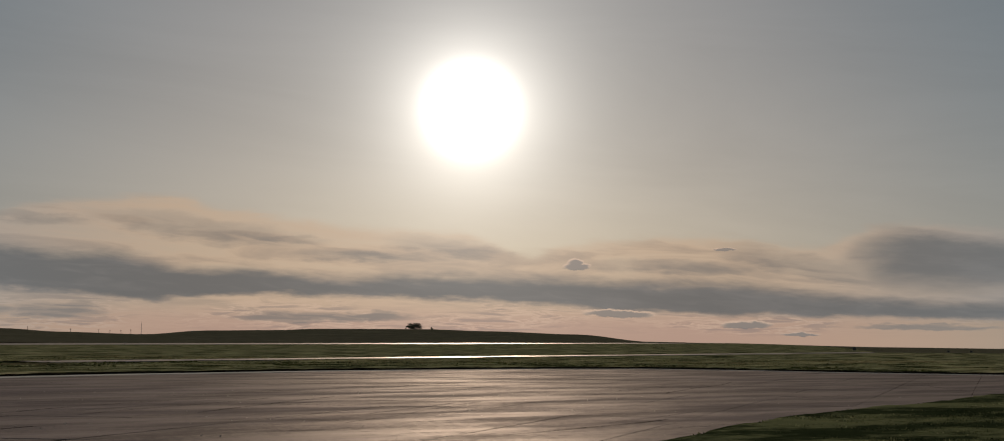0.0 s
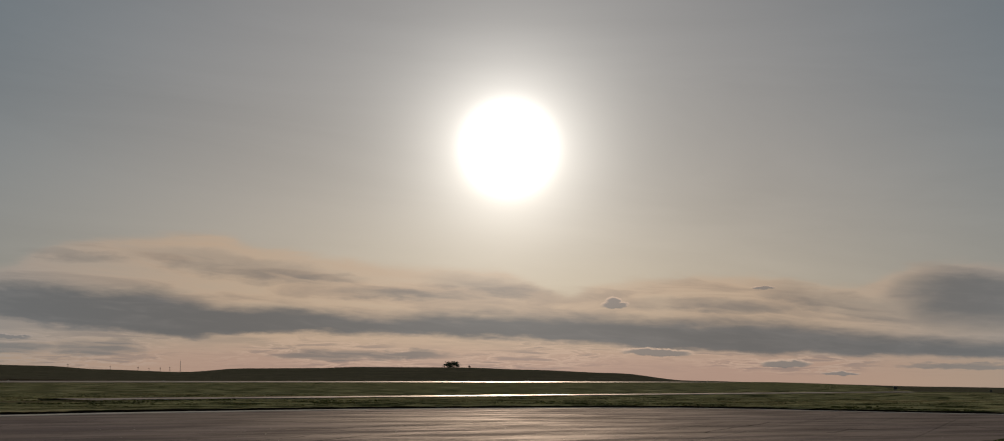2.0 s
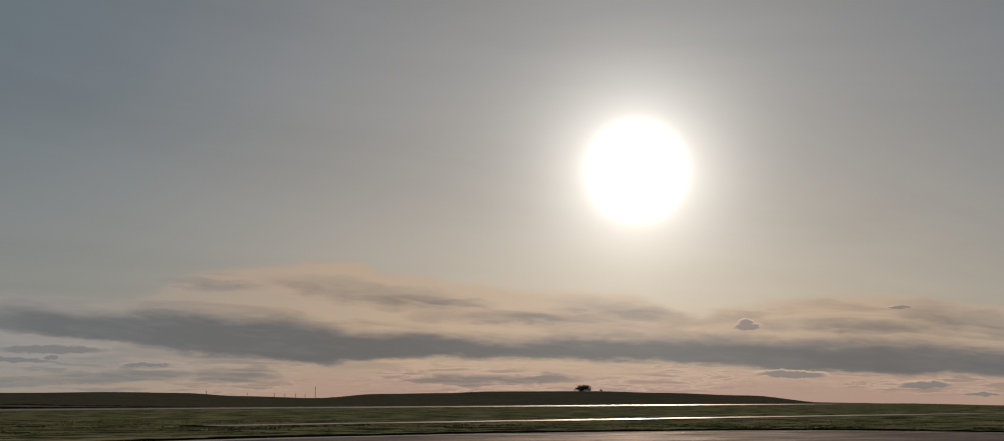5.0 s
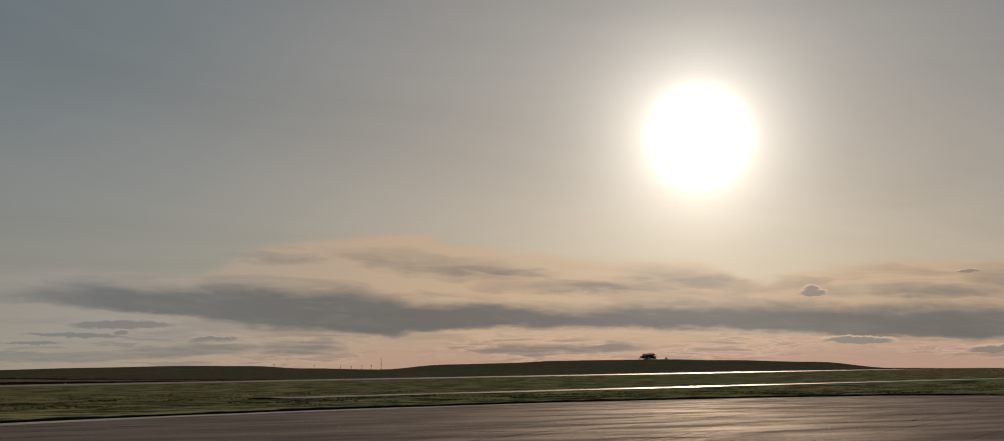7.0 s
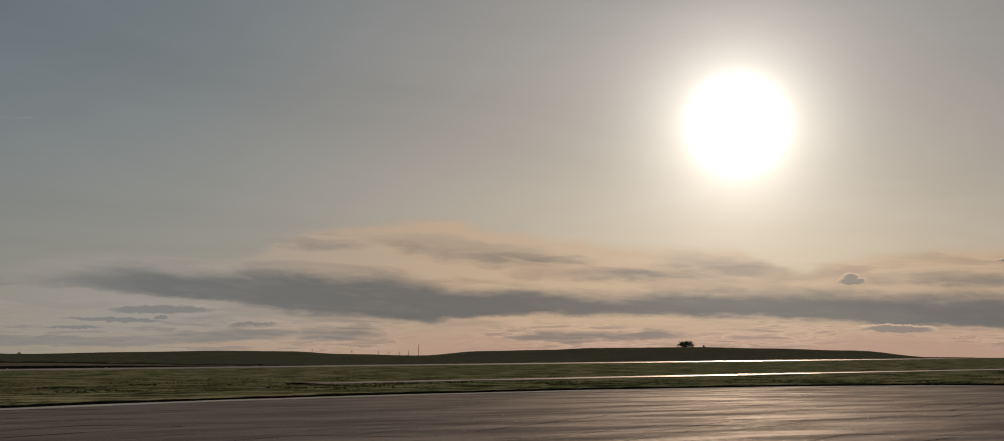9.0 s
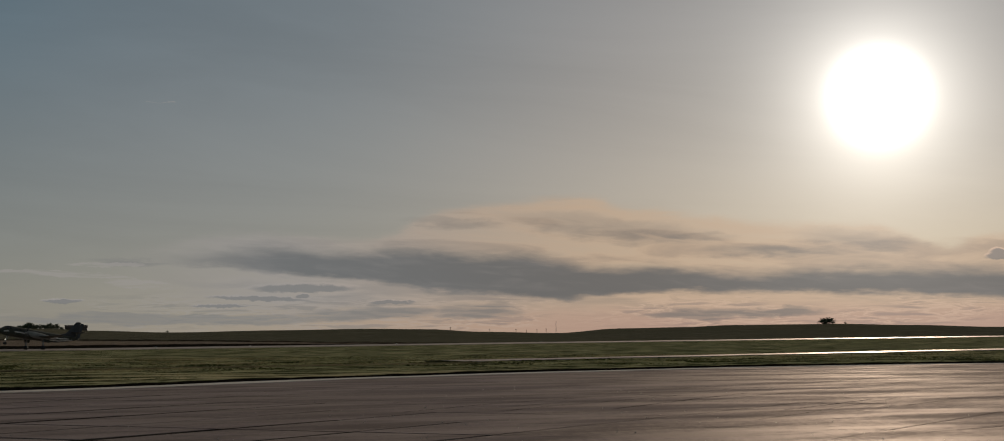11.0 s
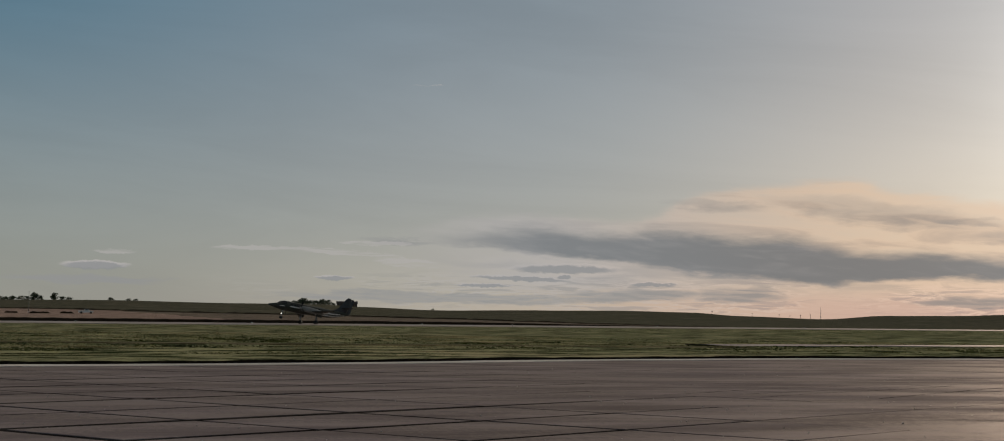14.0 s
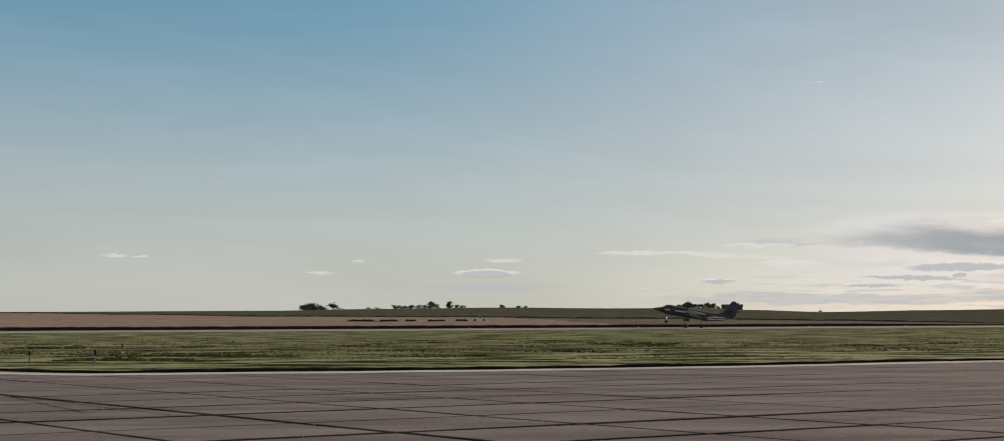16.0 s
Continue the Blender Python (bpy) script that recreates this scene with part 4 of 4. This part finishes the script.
def build_sign(az, r, w, h):
    at = ground_at(az, r)
    ob = holder("runway_sign", pose(at.x, at.y, at.z - 0.03, 0, 0, -az), "small dark box sign on the grass skyline", "sign", "runway signs")
    bm = bmesh.new()
    box(bm, (w, 0.25, h * 0.7), (0, 0, h * 0.65), bevel=0.03)
    part("box", bm, PAINT_FIN, ob)
    for x in (-w * 0.3, w * 0.3):
        bm = bmesh.new()
        rod(bm, (x, 0, 0), (x, 0, h * 0.35), 0.04, seg=6)
        part("leg", bm, STEEL, ob)


build_sign(53.35, 262, 0.55, 0.75)
build_sign(56.7, 255, 0.4, 0.4)
build_sign(57.5, 255, 0.4, 0.4)


# ---------------------------------------------------------------- grass and grit
def inside_poly(p, poly):
    x, y = p
    hit = False
    for (x1, y1), (x2, y2) in zip(poly, poly[1:] + poly[:1]):
        if (y1 > y) != (y2 > y) and x < (x2 - x1) * (y - y1) / (y2 - y1) + x1:
            hit = not hit
    return hit


def tufts(name, count, az_range, r_range, size, mats, label, seed, keep, wide=1.0):
    rng = random.Random(seed)
    verts, faces, slots = [], [], []
    made = 0
    for _ in range(count * 6):
        if made >= count:
            break
        az = rng.uniform(*az_range)
        k = rng.random()
        r = r_range[0] + (r_range[1] - r_range[0]) * k ** 1.3
        p = bearing(az, r)
        if not keep(p) or inside_poly((p.x, p.y), APRON) or inside_poly((p.x, p.y - 0.9), APRON):
            continue
        dense = noise.noise(Vector((p.x * 0.09, p.y * 0.16, seed))) + 0.6 * noise.noise(Vector((p.x * 0.4, p.y * 0.7, seed + 5)))
        if dense < rng.uniform(-0.7, 0.5):
            continue
        made += 1
        dry = 1 if noise.noise(Vector((p.x * 0.05, p.y * 0.11, 30))) > rng.uniform(-0.05, 0.35) else 0
        s = size * rng.uniform(0.5, 1.3) * (1 + 0.5 * max(0, dense))
        d = p.y - table(FAR_EDGE, p.x) if p.y > 40 else 2.0
        z0 = 0.03 + 0.075 * max(0.0, 1 - max(d, 0) / 25)
        for b in range(4):
            a = rng.uniform(0, 6.283)
            w = s * rng.uniform(0.25, 0.5) * wide
            lean = Vector((rng.gauss(0, 0.3), rng.gauss(0, 0.3), 1)) * s
            u = Vector((math.cos(a), math.sin(a), 0)) * w
            c = Vector((p.x + rng.gauss(0, s * 0.6), p.y + rng.gauss(0, s * 0.6), z0 - 0.08))
            n = len(verts)
            verts += [c - u, c + u, c + u * 0.3 + lean, c - u * 0.2 + lean * 0.8]
            faces.append((n, n + 1, n + 2, n + 3))
            slots.append(dry)
    ob = mesh_object(name, verts, faces, mats, slots=slots)
    return tagged(ob, label, "grass", kind="stuff")


def on_taxiway(p):
    return 38 < p.x < 190 and abs(p.y - 87 - 0.27 * p.x) < 2.6


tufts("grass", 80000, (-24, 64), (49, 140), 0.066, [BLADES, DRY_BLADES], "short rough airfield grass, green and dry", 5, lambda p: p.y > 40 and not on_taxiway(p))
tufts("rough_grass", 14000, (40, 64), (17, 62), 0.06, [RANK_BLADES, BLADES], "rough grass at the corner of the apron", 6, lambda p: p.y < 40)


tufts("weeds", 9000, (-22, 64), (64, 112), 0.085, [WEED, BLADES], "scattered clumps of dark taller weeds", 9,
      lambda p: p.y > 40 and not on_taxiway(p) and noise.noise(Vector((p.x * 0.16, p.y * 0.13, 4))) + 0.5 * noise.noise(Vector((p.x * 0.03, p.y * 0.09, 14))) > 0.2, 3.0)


def crack_seals():
    """Wandering seals of tar over old cracks in the slabs."""
    rng = random.Random(12)
    verts, faces = [], []
    for _ in range(46):
        az, r = rng.uniform(-22, 58), 27 + 28 * rng.random() ** 1.2
        p = bearing(az, r, 0.0065)
        a = rng.choice((0.15, 0.66, 0.66, -0.9, 2.2, 0.3)) + rng.uniform(-0.12, 0.12)
        n = rng.randint(16, 40)
        w = rng.uniform(0.008, 0.024)
        first = True
        for k in range(n):
            if not inside_poly((p.x, p.y + 0.6), APRON) or not inside_poly((p.x, p.y - 0.6), APRON):
                break
            d = Vector((math.cos(a), math.sin(a), 0))
            s = Vector((-d.y, d.x, 0)) * w * rng.uniform(0.6, 1.3)
            i = len(verts)
            verts += [p - s, p + s]
            if not first:
                faces.append((i - 2, i, i + 1, i - 1))
            first = False
            p = p + d * 0.38
            a += rng.gauss(0, 0.03)
    ob = mesh_object("crack_seal", verts, faces, TAR)
    tagged(ob, "thin black tar seals over wandering cracks", "crack seal", kind="stuff")


crack_seals()


# small stones, coloured pale to stand for the sun's glints on the slabs
def grit():
    rng = random.Random(8)
    verts, faces = [], []
    for _ in range(420):
        az, r = rng.uniform(-20, 60), 18 + 34 * rng.random() ** 1.4
        p = bearing(az, r, 0.006)
        if not inside_poly((p.x, p.y), APRON):
            continue
        s = rng.uniform(0.007, 0.022)
        k = len(verts)
        pts = [Vector((1, 0, 0)), Vector((-0.5, 0.8, 0)), Vector((-0.6, -0.8, 0)), Vector((0.1, 0, 0.9)), Vector((0, 0, -0.5))]
        verts += [p + Vector((v.x * rng.uniform(0.7, 1.3), v.y * rng.uniform(0.7, 1.3), v.z)) * s for v in pts]
        faces += [(k, k + 1, k + 3), (k + 1, k + 2, k + 3), (k + 2, k, k + 3), (k, k + 4, k + 1), (k + 1, k + 4, k + 2), (k + 2, k + 4, k)]
    ob = mesh_object("grit", verts, faces, PALE)
    tagged(ob, "scattered stones on the apron, pale to stand for glints", "stones", kind="stuff")


grit()

# ---------------------------------------------------------------- apron slabs
PITCH_U, PITCH_V = 3.43, 2.83
wid = random.Random(5)
ACROSS = [0.14 * wid.uniform(0.45, 1.35) for _ in range(90)]     # joint widths, line by line
ALONG = [0.24 * wid.choice((0.35, 0.5, 0.8, 1.0)) for _ in range(90)]
ACROSS[40:45] = 0.15, 0.22, 0.14, 0.16, 0.13
ALONG[40:44] = 0.26, 0.36, 0.14, 0.36
U = (math.cos(radians(40)), math.sin(radians(40)))          # the joints are not quite square to one another
V = (-math.sin(radians(31.5)), math.cos(radians(31.5)))


def build_apron():
    floor = mesh_object("apron", [(x, y, -0.009) for x, y in APRON], [tuple(range(len(APRON)))], TAR)
    tagged(floor, "wide concrete apron of square slabs with tarred joints", "apron", kind="structure")
    cells = []
    for i in range(-40, 40):
        for j in range(-40, 40):
            u0, v0 = 10.3 + i * PITCH_U, 17.9 + j * PITCH_V
            cx = ((u0 + PITCH_U / 2) * V[1] - (v0 + PITCH_V / 2) * U[1]) / (U[0] * V[1] - U[1] * V[0])
            k = min(1.0, max(0.07, 1 - (cx - 5) / 10))       # joints thinned towards the sun's side, in place of the glare that hides them
            a0, a1, b0, b1 = [k * w / 2 for w in (ACROSS[i + 40], ACROSS[i + 41], ALONG[j + 40], ALONG[j + 41])]
            poly = half(half(APRON, *U, u0 + a0), -U[0], -U[1], -(u0 + PITCH_U - a1))
            if len(poly) < 3:
                continue
            poly = half(half(poly, *V, v0 + b0), -V[0], -V[1], -(v0 + PITCH_V - b1))
            if len(poly) < 3:
                continue
            c = (sum(p[0] for p in poly) / len(poly), sum(p[1] for p in poly) / len(poly))
            area = abs(sum(p[0] * q[1] - q[0] * p[1] for p, q in zip(poly, poly[1:] + poly[:1]))) / 2
            if area > 0.05:
                cells.append((c, poly, area))
    return floor, cells


floor_ob, cells = build_apron()


def slab_mesh(poly, c, rng):
    n = len(poly)
    tilt = (rng.uniform(-0.0012, 0.0012), rng.uniform(-0.0012, 0.0012), rng.uniform(-0.003, 0.003))
    top = [(x, y, tilt[0] * (x - c[0]) + tilt[1] * (y - c[1]) + tilt[2]) for x, y in poly]
    inner = [(x + (c[0] - x) * 0.012, y + (c[1] - y) * 0.012, z) for x, y, z in top]
    mid = [(x, y, z - 0.004) for x, y, z in top]
    low = [(x, y, -0.012) for x, y, z in top]
    verts = inner + mid + low
    faces = [tuple(range(n))]
    for k in range(n):
        q = (k + 1) % n
        faces += [(k, k + n, q + n, q), (k + n, k + 2 * n, q + 2 * n, q + n)]
    return verts, faces


rng = random.Random(11)
cells.sort(key=lambda e: math.dist(e[0], (4, 30)))
for c, poly, area in cells[:300]:
    v, f = slab_mesh(poly, c, rng)
    mesh_object("slab", v, f, SLAB, floor_ob)
verts, faces = [], []
for c, poly, area in cells[300:]:
    v, f = slab_mesh(poly, c, rng)
    k = len(verts)
    verts += v
    faces += [tuple(i + k for i in q) for q in f]
rest = mesh_object("slab_rest", verts, faces, SLAB, floor_ob)
tagged(rest, kind="stuff")
